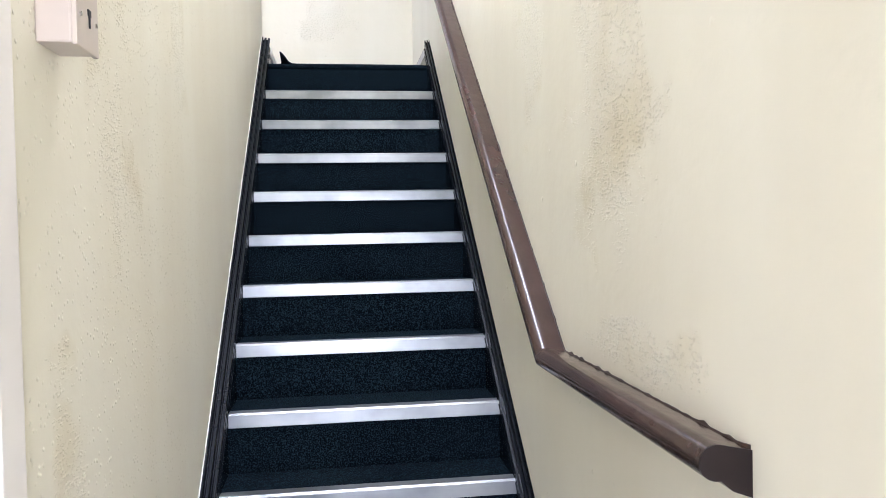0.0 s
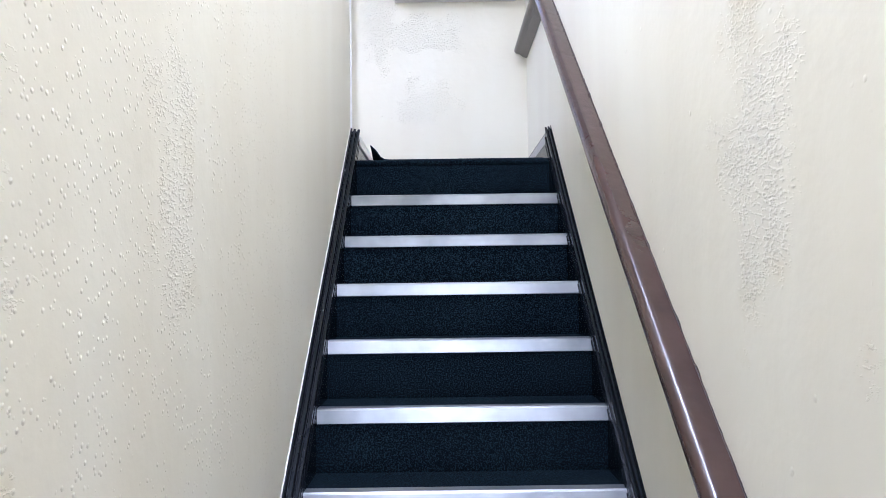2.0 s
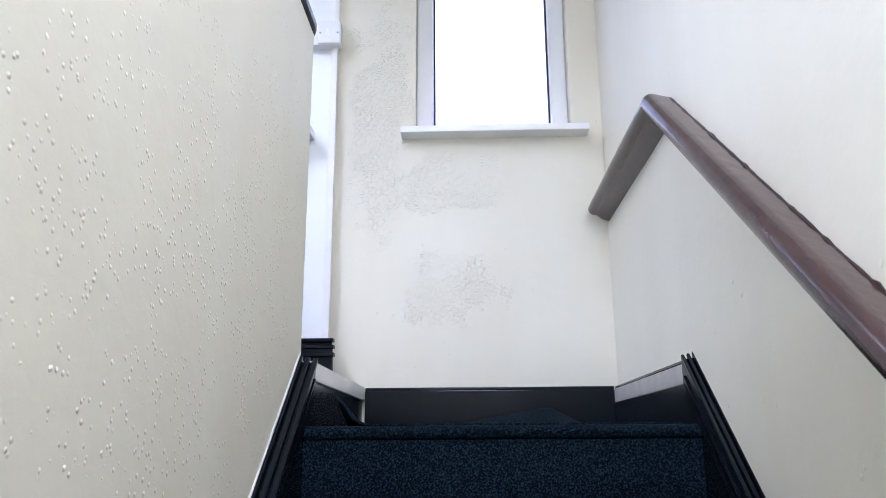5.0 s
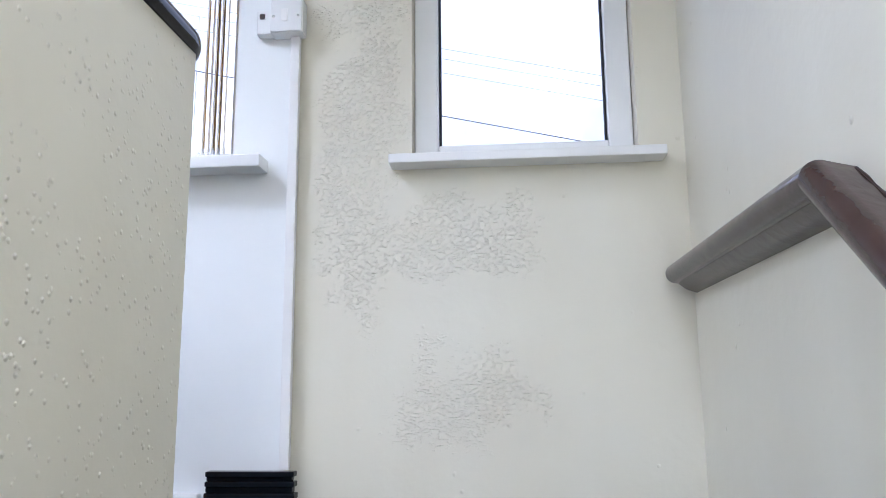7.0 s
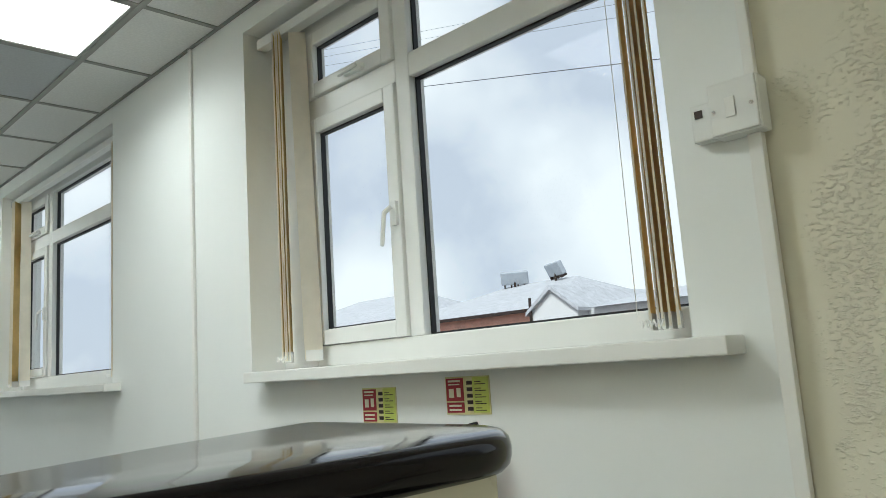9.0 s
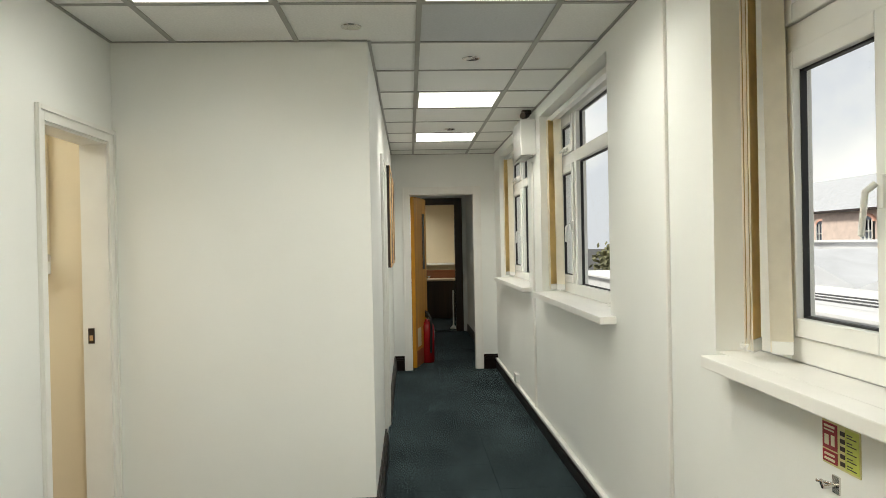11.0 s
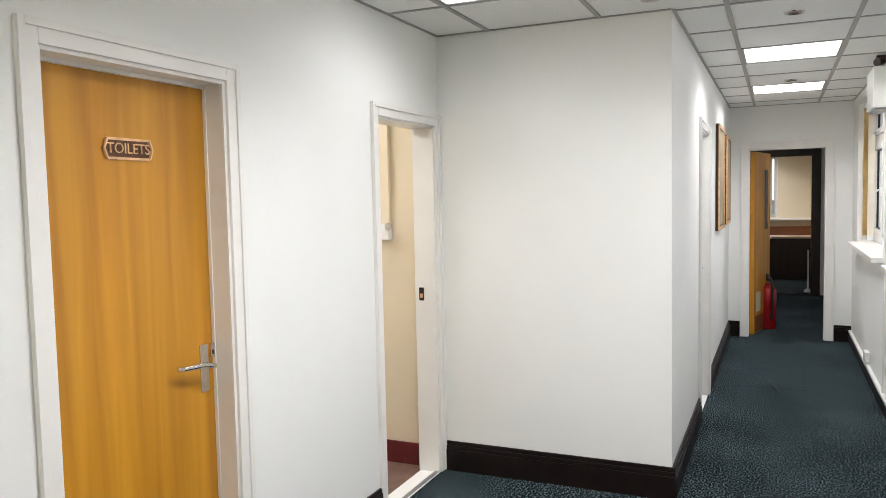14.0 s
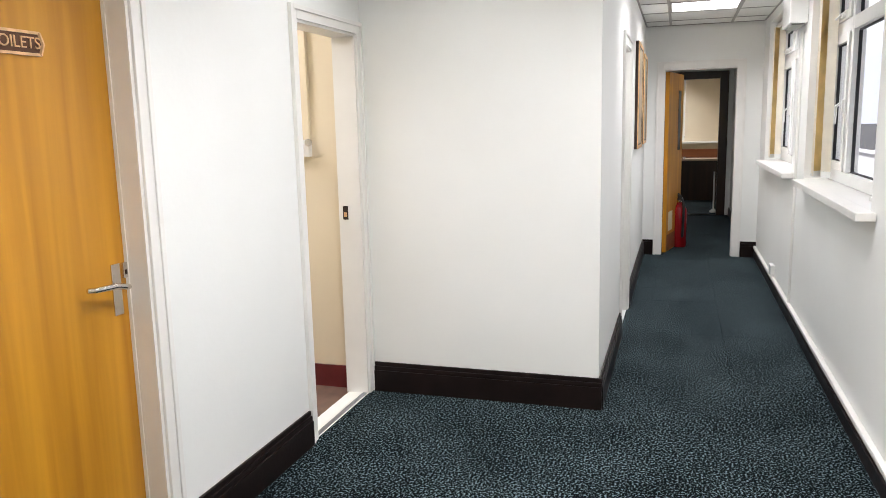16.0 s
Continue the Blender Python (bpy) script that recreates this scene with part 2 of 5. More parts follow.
DARK_METAL = material("dark_iron", (0.05, 0.035, 0.03), rough=0.4, metal=0.6, spread=0.2, scale=30)
RED = material("red_enamel", (0.30, 0.007, 0.011), rough=0.2, spread=0.1, scale=6, coat=0.6)
RUBBER = material("black_rubber", (0.012, 0.012, 0.013), rough=0.5, spread=0.2, scale=20)
GASKET = material("black_gasket", (0.02, 0.02, 0.022), rough=0.6)
BLIND = material("gold_blind_fabric", (0.70, 0.51, 0.19), rough=0.8, spread=0.18, scale=14, bump=0.15, bump_scale=200)
BLIND_PALE = material("pale_blind_fabric", (0.86, 0.82, 0.72), rough=0.8, spread=0.08, scale=14, bump=0.15, bump_scale=200)
for cloth in (BLIND, BLIND_PALE):
    cn, cl = cloth.node_tree.nodes, cloth.node_tree.links
    thin, blend = cn.new("ShaderNodeBsdfTranslucent"), cn.new("ShaderNodeMixShader")
    thin.inputs["Color"].default_value = (0.85, 0.68, 0.36, 1) if cloth is BLIND else (0.86, 0.80, 0.66, 1)
    blend.inputs["Fac"].default_value = 0.4
    cl.new(cn["Principled BSDF"].outputs["BSDF"], blend.inputs[1])
    cl.new(thin.outputs["BSDF"], blend.inputs[2])
    cl.new(blend.outputs["Shader"], cn["Material Output"].inputs["Surface"])
RAIL.node_tree.nodes["Principled BSDF"].inputs["Specular IOR Level"].default_value = 0.36
for paint, shine in ((BLACK, 0.22), (SKIRT, 0.22)):
    paint.node_tree.nodes["Principled BSDF"].inputs["Specular IOR Level"].default_value = shine
GLASS = glass_mat()
TILE = material("mineral_ceiling_tile", (0.80, 0.80, 0.77), rough=0.9, spread=0.05, scale=90, bump=0.3, bump_scale=240)
GREY_TILE = material("grey_ceiling_tile", (0.55, 0.57, 0.58), rough=0.9, spread=0.05, scale=90, bump=0.3, bump_scale=240)
GRID = material("ceiling_grid_metal", (0.30, 0.30, 0.27), rough=0.4, spread=0.05, scale=10)
PANEL = glow_mat("light_panel_glow", (1.0, 0.99, 0.95), PANEL_GLOW)
VINYL = material("brown_vinyl_floor", (0.16, 0.10, 0.075), rough=0.4, spread=0.25, scale=12)
PAPER_RED = material("red_notice_ink", (0.30, 0.012, 0.022), rough=0.4)
PAPER_LIME = material("yellow_green_notice", (0.55, 0.62, 0.12), rough=0.4, spread=0.08, scale=40)
PAPER_CARD = material("yellowed_notice_card", (0.66, 0.62, 0.30), rough=0.4, spread=0.08, scale=40)
PAPER_WHITE = material("notice_white", (0.75, 0.72, 0.55), rough=0.4)
BRICK = material("orange_red_brick", (0.72, 0.40, 0.31), rough=0.85, spread=0.12, scale=3, bump=0.4, bump_scale=12)
BRICK_PALE = material("faded_brick", (0.66, 0.53, 0.47), rough=0.85, spread=0.1, scale=3, bump=0.4, bump_scale=12)
SLATE = material("grey_slate", (0.42, 0.43, 0.46), rough=0.6, spread=0.15, scale=4, bump=0.4, bump_scale=9)
RENDER = material("white_render", (0.62, 0.62, 0.63), rough=0.8, spread=0.05, scale=2, bump=0.2, bump_scale=30)
PALE_ROOF = material("pale_roof_sheet", (0.46, 0.47, 0.50), rough=0.6, spread=0.12, scale=1.5)
SHUTTER = material("grey_shutter", (0.33, 0.36, 0.40), rough=0.5, spread=0.1, scale=3)
DARK_PANE = material("dark_window_pane", (0.05, 0.06, 0.08), rough=0.1, spread=0.2, scale=2)
ASPHALT = material("asphalt", (0.055, 0.055, 0.055), rough=0.9, spread=0.2, scale=2, bump=0.4, bump_scale=40)
CABLE = material("black_cable", (0.06, 0.06, 0.065), rough=0.6)
PICTURE = material("brown_print", (0.32, 0.24, 0.15), rough=0.4, spread=0.4, scale=7)
LEAF = material("tree_leaf", (0.12, 0.12, 0.06), rough=0.7, spread=0.4, scale=3)
BARK = material("bark", (0.09, 0.065, 0.045), rough=0.9, spread=0.3, scale=8, bump=0.5, bump_scale=30)


# ---- mesh helpers ----
def block(bm, x0, x1, y0, y1, z0, z1, bevel=0.0):
    vs = bmesh.ops.create_cube(bm, size=1)["verts"]
    for v in vs:
        v.co = Vector(((x0 + x1) / 2 + v.co.x * abs(x1 - x0), (y0 + y1) / 2 + v.co.y * abs(y1 - y0), (z0 + z1) / 2 + v.co.z * abs(z1 - z0)))
    if bevel:
        es = list({e for v in vs for e in v.link_edges})
        bmesh.ops.bevel(bm, geom=es, offset=bevel, segments=2, affect="EDGES", profile=0.6)
    return bm


def blocks(*specs, bevel=0.0):
    bm = bmesh.new()
    for s in specs:
        block(bm, *s, bevel=bevel)
    return bm


def tube(bm, a, b, r0, r1=None, seg=14):
    a, b = Vector(a), Vector(b)
    d = b - a
    m = Matrix.Translation((a + b) / 2) @ d.to_track_quat("Z", "Y").to_matrix().to_4x4()
    bmesh.ops.create_cone(bm, cap_ends=True, segments=seg, radius1=r0, radius2=r0 if r1 is None else r1, depth=d.length, matrix=m)
    return bm


def path_tube(bm, pts, r, seg=10):
    for a, b in zip(pts, pts[1:]):
        tube(bm, a, b, r, seg=seg)
        bmesh.ops.create_uvsphere(bm, u_segments=seg, v_segments=6, radius=r, matrix=Matrix.Translation(b))
    return bm


def lathe(bm, profile, centre=(0, 0, 0), seg=24):
    """Turns (radius, height) pairs about the upright axis."""
    rings = []
    for r, h in profile:
        rings.append([bm.verts.new((centre[0] + r * math.cos(2 * math.pi * i / seg), centre[1] + r * math.sin(2 * math.pi * i / seg), centre[2] + h)) for i in range(seg)])
    for a, b in zip(rings, rings[1:]):
        for i in range(seg):
            bm.faces.new((a[i], a[(i + 1) % seg], b[(i + 1) % seg], b[i]))
    bm.faces.new(rings[0][::-1])
    bm.faces.new(rings[-1])
    return bm


def prism(bm, outline, axis, a, b):
    """Pushes a flat outline along an axis from a to b."""
    def place(p, v):
        return {"x": (v, p[0], p[1]), "y": (p[0], v, p[1]), "z": (p[0], p[1], v)}[axis]
    lo, hi = [bm.verts.new(place(p, a)) for p in outline], [bm.verts.new(place(p, b)) for p in outline]
    n = len(outline)
    bm.faces.new(lo[::-1])
    bm.faces.new(hi)
    for i in range(n):
        bm.faces.new((lo[i], lo[(i + 1) % n], hi[(i + 1) % n], hi[i]))
    bmesh.ops.recalc_face_normals(bm, faces=bm.faces[:])
    return bm


def part(name, bm, mat, parent=None, label="", smooth=False):
    me = bpy.data.meshes.new(name)
    bmesh.ops.recalc_face_normals(bm, faces=bm.faces[:])
    if smooth:
        for f in bm.faces:
            f.smooth = True
    bm.to_mesh(me)
    bm.free()
    if smooth:
        me.set_sharp_from_angle(angle=radians(40))
    me.materials.append(mat)
    ob = new(name, me)
    if parent:
        ob.parent = parent
    return tagged(ob, label=label)


def thing(name, label, category, group="", at=(0, 0, 0)):
    ob = new(name)
    ob.location = at
    return tagged(ob, label=label, category=category, group=group)


def setting(name, bm, mat, label="", category="", smooth=False):
    ob = part(name, bm, mat, smooth=smooth)
    return tagged(ob, label=label, category=category or name.split("_")[0], kind="structure")


def pierced(bm, span, depth, height, holes, along="x"):
    """A wall with openings. span and depth: its extent along and across; holes: (from, to, low, high)."""
    cuts = sorted({*span, *(c for h in holes for c in h[:2])})
    for a, b in zip(cuts, cuts[1:]):
        z = height[0]
        inside = sorted((h for h in holes if h[0] <= a and b <= h[1]), key=lambda h: h[2])
        runs = []
        for h in inside:
            runs.append((z, h[2]))
            z = h[3]
        runs.append((z, height[1]))
        for lo, hi in runs:
            if hi - lo > 1e-4:
                block(bm, *((a, b, *depth) if along == "x" else (*depth, a, b)), lo, hi)
    bmesh.ops.remove_doubles(bm, verts=bm.verts[:], dist=1e-5)
    return bm


# ---- plan ----
CEIL = 2.497
YL, YP = -2.486, -1.199          # far wall of the office, corridor wall
XBOX, XEND = -3.425, -8.287      # face of the boxed-in corner, end of the corridor
LAND, RISE, GOING, EDGE = -0.172, 0.203, 0.244, -1.123
STEPS = 12
HALL = LAND - STEPS * RISE
XL, XR = 0.03, 1.056             # faces of the stairwell walls
W1, W2, W3 = (-2.02, -0.28), (-5.26, -3.32), (-7.82, -5.86)
SILL, HEAD = 1.08, 2.41
SW = (0.262, 0.925)              # window above the landing

# shell
setting("wall_north", pierced(bmesh.new(), (-8.40, -0.10), (0.0, 0.26), (-0.3, 2.75), [(*w, SILL, HEAD) for w in (W1, W2, W3)]), WHITE, "white emulsioned outside wall with three windows")
setting("wall_stair_end", pierced(bmesh.new(), (-0.10, 1.25), (0.014, 0.26), (-0.6, 2.75), [(*SW, 1.07, 2.30)]), CREAM, "cream nubbed plaster wall over the landing")
setting("wall_stair_east", blocks((XR, 1.25, -7.2, 0.014, HALL - 0.2, 2.75)), CREAM_FAINT, "cream nubbed plaster wall beside the stairs")
setting("wall_stair_west", pierced(bmesh.new(), (-7.2, -0.984), (-0.09, XL), (HALL - 0.2, 0.970), [(-5.45, -4.715, HALL, HALL + 2.0)], "y"), CREAM_SPARSE, "cream nubbed half wall between stairs and office")
setting("wall_south_stair", blocks((XL, XR, -4.75, -4.6, -0.25, 2.75)), CREAM)
setting("wall_office_south", pierced(bmesh.new(), (-3.36 - 0.2, -0.09), (YL - 0.12, YL), (-0.2, 2.75), [(-1.606, -0.870, 0, 2.010), (-3.36, -2.70, 0, 1.99)]), WHITE, "white emulsioned office wall with two doorways")
setting("wall_office_east", blocks((-0.09, XL, -4.6, -2.49, 1.004, 2.75)), WHITE)
setting("wall_box", blocks((XBOX - 0.12, XBOX, YL, YP, -0.2, 2.75)), WHITE, "white emulsioned wall of the boxed-in corner")
setting("wall_corridor_south", pierced(bmesh.new(), (XEND - 0.1, XBOX - 0.12), (YP - 0.12, YP), (-0.2, 2.75), [(-5.62, -4.92, 0, 2.03)]), WHITE, "white emulsioned corridor wall")
setting("wall_corridor_end", pierced(bmesh.new(), (-2.2, 0.0), (XEND - 0.1, XEND), (-0.2, 2.75), [(-1.0, -0.245, 0, 2.04)], "y"), WHITE, "white wall at the end of the corridor")
setting("floor_office", blocks((-3.6, -0.09, -2.60, 0.0, -0.25, -0.006), (-0.09, 0.048, -0.984, 0.0, -0.25, -0.006), (-8.38, -3.6, -1.3, 0.0, -0.25, -0.006)), CARPET, "dark teal carpet tile floor")
setting("floor_hall", blocks((-1.6, XR, -7.2, EDGE - 11 * GOING, HALL - 0.2, HALL)), CARPET, "dark carpeted hall floor")
setting("floor_landing", blocks((XL, XR, EDGE + 0.032, 0.014, LAND - 0.25, LAND)), STAIR_CARPET, "dark carpeted landing")
setting("ceiling_hall", blocks((-1.6, XR, -7.2, -4.75, -0.25, -0.1)), WHITE)
setting("wall_hall_west", blocks((-1.7, -1.6, -7.2, -3.6, HALL - 0.2, -0.1)), CREAM)
setting("wall_hall_inner", blocks((-1.6, -0.09, -3.7, -3.6, HALL - 0.2, -0.1)), CREAM)
setting("wall_hall_south", pierced(bmesh.new(), (-1.7, 1.25), (-7.35, -7.2), (HALL - 0.2, 2.75), [(0.1, 0.98, HALL, HALL + 2.05)]), CREAM)
setting("roof_eaves", blocks((-9.0, 1.3, 0.262, 0.58, 2.62, 2.74)), RENDER, "white boarded eaves above the windows", "roof")
setting("roof_slab", blocks((-16.5, 1.4, -7.4, 0.3, 2.75, 2.95)), WHITE)

# suspended ceiling: tiles, tee bars and edge trim in one mesh
GX = [-2.83 + 0.63 * i for i in range(-8, 5)]
GY = [-0.33, -0.943, -1.556, -2.169]
# last entry: an unseen panel added to brighten the office walls
LIGHTS = [(-2.83, -0.943), (-5.35, -0.943), (-7.24, -0.943), (-2.83, -2.169), (-1.57, -1.556)]


def suspended_ceiling():
    xs = sorted({-8.29, 0.05, *(round(g, 3) for g in GX if -8.25 < g < 0.0)})
    ys = sorted({YL, 0.0, *GY})
    bm, grey, bars = bmesh.new(), bmesh.new(), bmesh.new()
    for a, b in zip(xs, xs[1:]):
        for c, d in zip(ys, ys[1:]):
            if a < XBOX - 0.1 and d < YP - 0.05:
                continue
            if any(abs(a - lx) < 0.02 and abs(c - ly) < 0.02 for lx, ly in LIGHTS):
                continue
            use = grey if abs(a + 3.46) < 0.02 and abs(c + 0.943) < 0.02 else bm
            block(use, a + 0.008, b - 0.008, c + 0.008, d - 0.008, CEIL + 0.002, CEIL + 0.016)
    for g in xs:
        block(bars, g - 0.012, g + 0.012, YL if g > XBOX - 0.01 else YP, 0.0, CEIL - 0.002, CEIL + 0.004)
    for g in GY:
        block(bars, -8.29 if g > YP else XBOX, 0.05, g - 0.0125, g + 0.0125, CEIL - 0.004, CEIL + 0.003)
    for s in ((-8.29, 0.05, -0.016, 0.0), (XBOX, 0.05, YL, YL + 0.016), (XBOX, XBOX + 0.016, YL, YP), (-8.29, XBOX, YP, YP + 0.016), (-8.29, -8.274, YP, 0)):
        block(bars, *s, CEIL - 0.003, CEIL + 0.006)
    top = setting("ceiling", bm, TILE, "suspended ceiling of white mineral tiles", "ceiling")
    setting("ceiling_grid", bars, GRID, "painted metal tee bars of the ceiling", "ceiling")
    setting("ceiling_grey_tile", grey, GREY_TILE, "greyed ceiling tile", "ceiling")
    return top


suspended_ceiling()
setting("ceiling_stair", blocks((0.062, XR, -4.6, 0.014, CEIL + 0.012, CEIL + 0.03)), WHITE, "white ceiling above the stairs", "ceiling")

# porch daylight: an added area lamp fills the unseen doorway
porch = new("porch_daylight", bpy.data.lights.new("porch_daylight", "AREA"))
porch.data.shape, porch.data.size, porch.data.size_y = "RECTANGLE", 0.85, 1.95
porch.data.energy, porch.data.color = PORCH_WATTS, (1.0, 0.98, 0.95)
porch.matrix_world = look((0.54, -7.27, HALL + 1.02), (0.54, 0, HALL + 1.5))


# ---- stairs ----
def staircase():
    stairs = thing("staircase", "steep straight staircase with dark worn carpet and aluminium nosings", "stairs")
    for k in range(1, STEPS):
        y, z = EDGE - k * GOING, LAND - k * RISE
        tread = part("tread", blocks((XL + 0.03, XR - 0.015, y + 0.006, y + GOING + 0.03, z - 0.03, z - 0.004)), STAIR_CARPET, stairs)
        nose = bmesh.new()
        prism(nose, [(y + 0.046, z + 0.002), (y + 0.002, z + 0.002), (y - 0.006, z - 0.004), (y - 0.006, z - 0.046), (y - 0.002, z - 0.048), (y + 0.002, z - 0.006), (y + 0.046, z - 0.003)], "x", 0.079, 1.038)
        part("nosing", nose, ALU, tread, "scuffed aluminium nosing strip")
        part("carpet_edge", blocks((XL + 0.03, 0.078, y - 0.004, y + 0.04, z - 0.045, z)), STAIR_CARPET, tread)
    for k in range(STEPS):
        y, z = EDGE - k * GOING, LAND - k * RISE
        part("riser", blocks((XL + 0.03, XR - 0.015, y + 0.004, y + 0.03, z - RISE - 0.02, z - 0.03)), STAIR_CARPET, stairs)
    lip = bmesh.new()
    tube(lip, (XL + 0.03, EDGE + 0.016, LAND - 0.012), (XR - 0.015, EDGE + 0.016, LAND - 0.012), 0.016)
    part("carpet_lip", lip, STAIR_CARPET, stairs, smooth=True)
    slope = RISE / GOING
    for x0, x1, top in ((XL + 0.001, XL + 0.045, -1.0), (XR - 0.030, XR - 0.001, -1.0)):
        low = EDGE - 11.3 * GOING

        def line(y, up):
            return (y, LAND + (y - EDGE) * slope + up)
        body = bmesh.new()
        prism(body, [line(low, -0.22), line(low, 0.062), line(top, 0.062), (top, LAND - 0.01), line(EDGE + 0.02, -0.20)], "x", x0, x1)
        part("string_board", body, BLACK, stairs, "chipped black gloss string board")
        wide = x1 + 0.006 - x0
        for f0, f1, up in ((0.0, 0.20, 0.088), (0.20, 0.34, 0.072), (0.34, 0.60, 0.083), (0.60, 0.74, 0.070), (0.74, 1.0, 0.080)):
            if x0 > 0.5:
                f0, f1 = 1 - f1, 1 - f0
            cap = bmesh.new()
            prism(cap, [line(low, 0.0625), line(low, up), line(top, up), line(top, 0.0625)], "x", x0 - 0.0005 + wide * f0, x0 - 0.0005 + wide * f1)
            bmesh.ops.bevel(cap, geom=cap.edges[:], offset=0.002, segments=1, affect="EDGES")
            part("capping_ridge", cap, BLACK, stairs)
        bead = bmesh.new()
        prism(bead, [line(low, 0.030), line(low, 0.040), line(top - 0.02, 0.040), line(top - 0.02, 0.030)], "x", x1 if x0 < 0.5 else x0 - 0.005, x1 + 0.005 if x0 < 0.5 else x0)
        part("string_bead", bead, BLACK, stairs)
        for up in (-0.01, 0.012):
            bead = bmesh.new()
            prism(bead, [line(low, up), line(low, up + 0.006), line(top - 0.02, up + 0.006), line(top - 0.02, up)], "x", x1 if x0 < 0.5 else x0 - 0.004, x1 + 0.004 if x0 < 0.5 else x0)
            part("string_bead", bead, BLACK, stairs)
        if x0 > 0.5:
            continue
        rnd = random.Random(5)
        steps = 60
        ys = [low + (top - low) * i / steps for i in range(steps + 1)]
        fillet = bmesh.new()
        prism(fillet, [line(y, 0.086) for y in ys] + [line(y, 0.091 + rnd.random() * 0.005) for y in reversed(ys)], "x", x0, x0 + 0.003)
        part("paint_edge", fillet, OLD_WHITE, stairs, "uneven white paint line along the wall")
    return stairs


staircase()
office_step = thing("office_step", "single step up from landing to office with a pale nosing", "step")
part("riser", blocks((0.049, 0.058, -0.98, 0.0, LAND, -0.05)), BLACK, office_step)
part("nosing", blocks((0.03, 0.066, -0.98, -0.0, -0.048, 0.003), bevel=0.003), GLOSS, office_step, "white painted nosing")
tagged(part("skirting_landing", blocks((0.07, XR - 0.02, -0.012, 0.013, LAND, -0.012), (0.07, XR - 0.02, -0.006, 0.013, -0.012, 0.0), bevel=0.003), BLACK), "black gloss skirting at the back of the landing", "skirting", kind="structure")
tagged(part("skirting_landing_east", blocks((XR - 0.02, XR, -1.0, 0.013, LAND, -0.0625), (XR - 0.014, XR, -1.0, 0.013, -0.010, 0.0), bevel=0.003), BLACK), "black gloss skirting beside the landing", "skirting", kind="structure")


# pale grey band between the black runs of the landing skirting
setting("trim_landing_east", blocks((XR - 0.017, XR - 0.001, -1.0, 0.012, -0.062, -0.0105), bevel=0.003), LANDING_TRIM, "pale grey band along the top of the landing skirting", "trim")


def loose_mat():
    bm = bmesh.new()
    nx, ny = 36, 14
    rows = []
    for j in range(ny + 1):
        row = []
        for i in range(nx + 1):
            u, v = i / nx, j / ny
            x, y = 0.14 + 0.86 * u, EDGE + 0.03 + 0.55 * v
            fold = max(0.0, 1 - abs(u - 0.66) / (0.36 if u < 0.66 else 0.13))
            lift = 0.062 * fold * max(0.0, 1 - abs(v - 0.75) / 0.4) + 0.075 * math.exp(-(u / 0.045) ** 2) * math.exp(-(v / 0.3) ** 2)
            row.append(bm.verts.new((x, y, LAND + 0.003 + lift)))
        rows.append(row)
    for a, b in zip(rows, rows[1:]):
        for i in range(nx):
            bm.faces.new((a[i], a[i + 1], b[i + 1], b[i]))
    ob = part("loose_carpet", bm, STAIR_CARPET, smooth=True)
    m = ob.modifiers.new("thickness", "SOLIDIFY")
    m.thickness = 0.006
    return tagged(ob, "loose dark carpet piece buckled on the landing", "carpet")


loose_mat()


def handrail():
    rail = thing("handrail", "glossy brown painted wooden handrail fixed to the cream wall", "handrail")
    outline = []
    for i in range(13):
        a = radians(-100 + 200 * i / 12)
        outline.append((-0.054 - 0.028 * math.cos(a), 0.027 * math.sin(a) - 0.004))
    outline += [(0.0, 0.012), (0.0, -0.058), (-0.030, -0.047)]
    stations = [(-4.70, -1.515), (-3.79, -1.515), (-1.0, 0.720), (-0.01, 0.720)]
    for i, (a, b) in enumerate(zip(stations, stations[1:])):
        bm = bmesh.new()
        rings = []
        for j, (y, z) in enumerate((a, b)):
            k = i + j
            before = stations[k - 1] if k else stations[0]
            after = stations[min(k + 1, 3)]
            t = Vector((0, 0))
            if k:
                t += (Vector(stations[k]) - Vector(before)).normalized()
            if k < 3:
                t += (Vector(after) - Vector(stations[k])).normalized()
            t.normalize()
            seg = (Vector(b) - Vector(a)).normalized()
            stretch = 1 / max(seg.dot(t), 0.4)
            n = Vector((-t.y, t.x)) * stretch
            rings.append([bm.verts.new((XR + p, y + n.x * q, z + n.y * q)) for p, q in outline])
        m = len(outline)
        for v in range(m):
            bm.faces.new((rings[0][v], rings[0][(v + 1) % m], rings[1][(v + 1) % m], rings[1][v]))
        bm.faces.new(rings[0])
        bm.faces.new(rings[1][::-1])
        part("rail_length", bm, RAIL, rail, smooth=True)
    rnd = random.Random(11)
    for (y0, z0), (y1, z1) in zip(stations, stations[1:]):
        d = Vector((y1 - y0, z1 - z0))
        n = Vector((-d.y, d.x)).normalized()
        count = int(d.length / 0.02)
        low, high = [], []
        for i in range(count + 1):
            q = Vector((y0, z0)) + d * (i / count)
            low.append(tuple(q + n * 0.004))
            high.append(tuple(q + n * (0.014 + rnd.choice((0.0, 0.002, 0.003, 0.006)) * rnd.random())))
        edge = bmesh.new()
        prism(edge, low + high[::-1], "x", XR - 0.0035, XR - 0.0005)
        part("paint_edge", edge, DARK_WOOD, rail, "ragged dark paint line where rail meets wall")
    end = bmesh.new()
    prism(end, [(XR + p, -1.515 + q) for p, q in outline], "y", -4.7035, -4.7005)
    part("end_grain", end, SKIRT, rail, "dark sawn end")
    return rail


handrail()


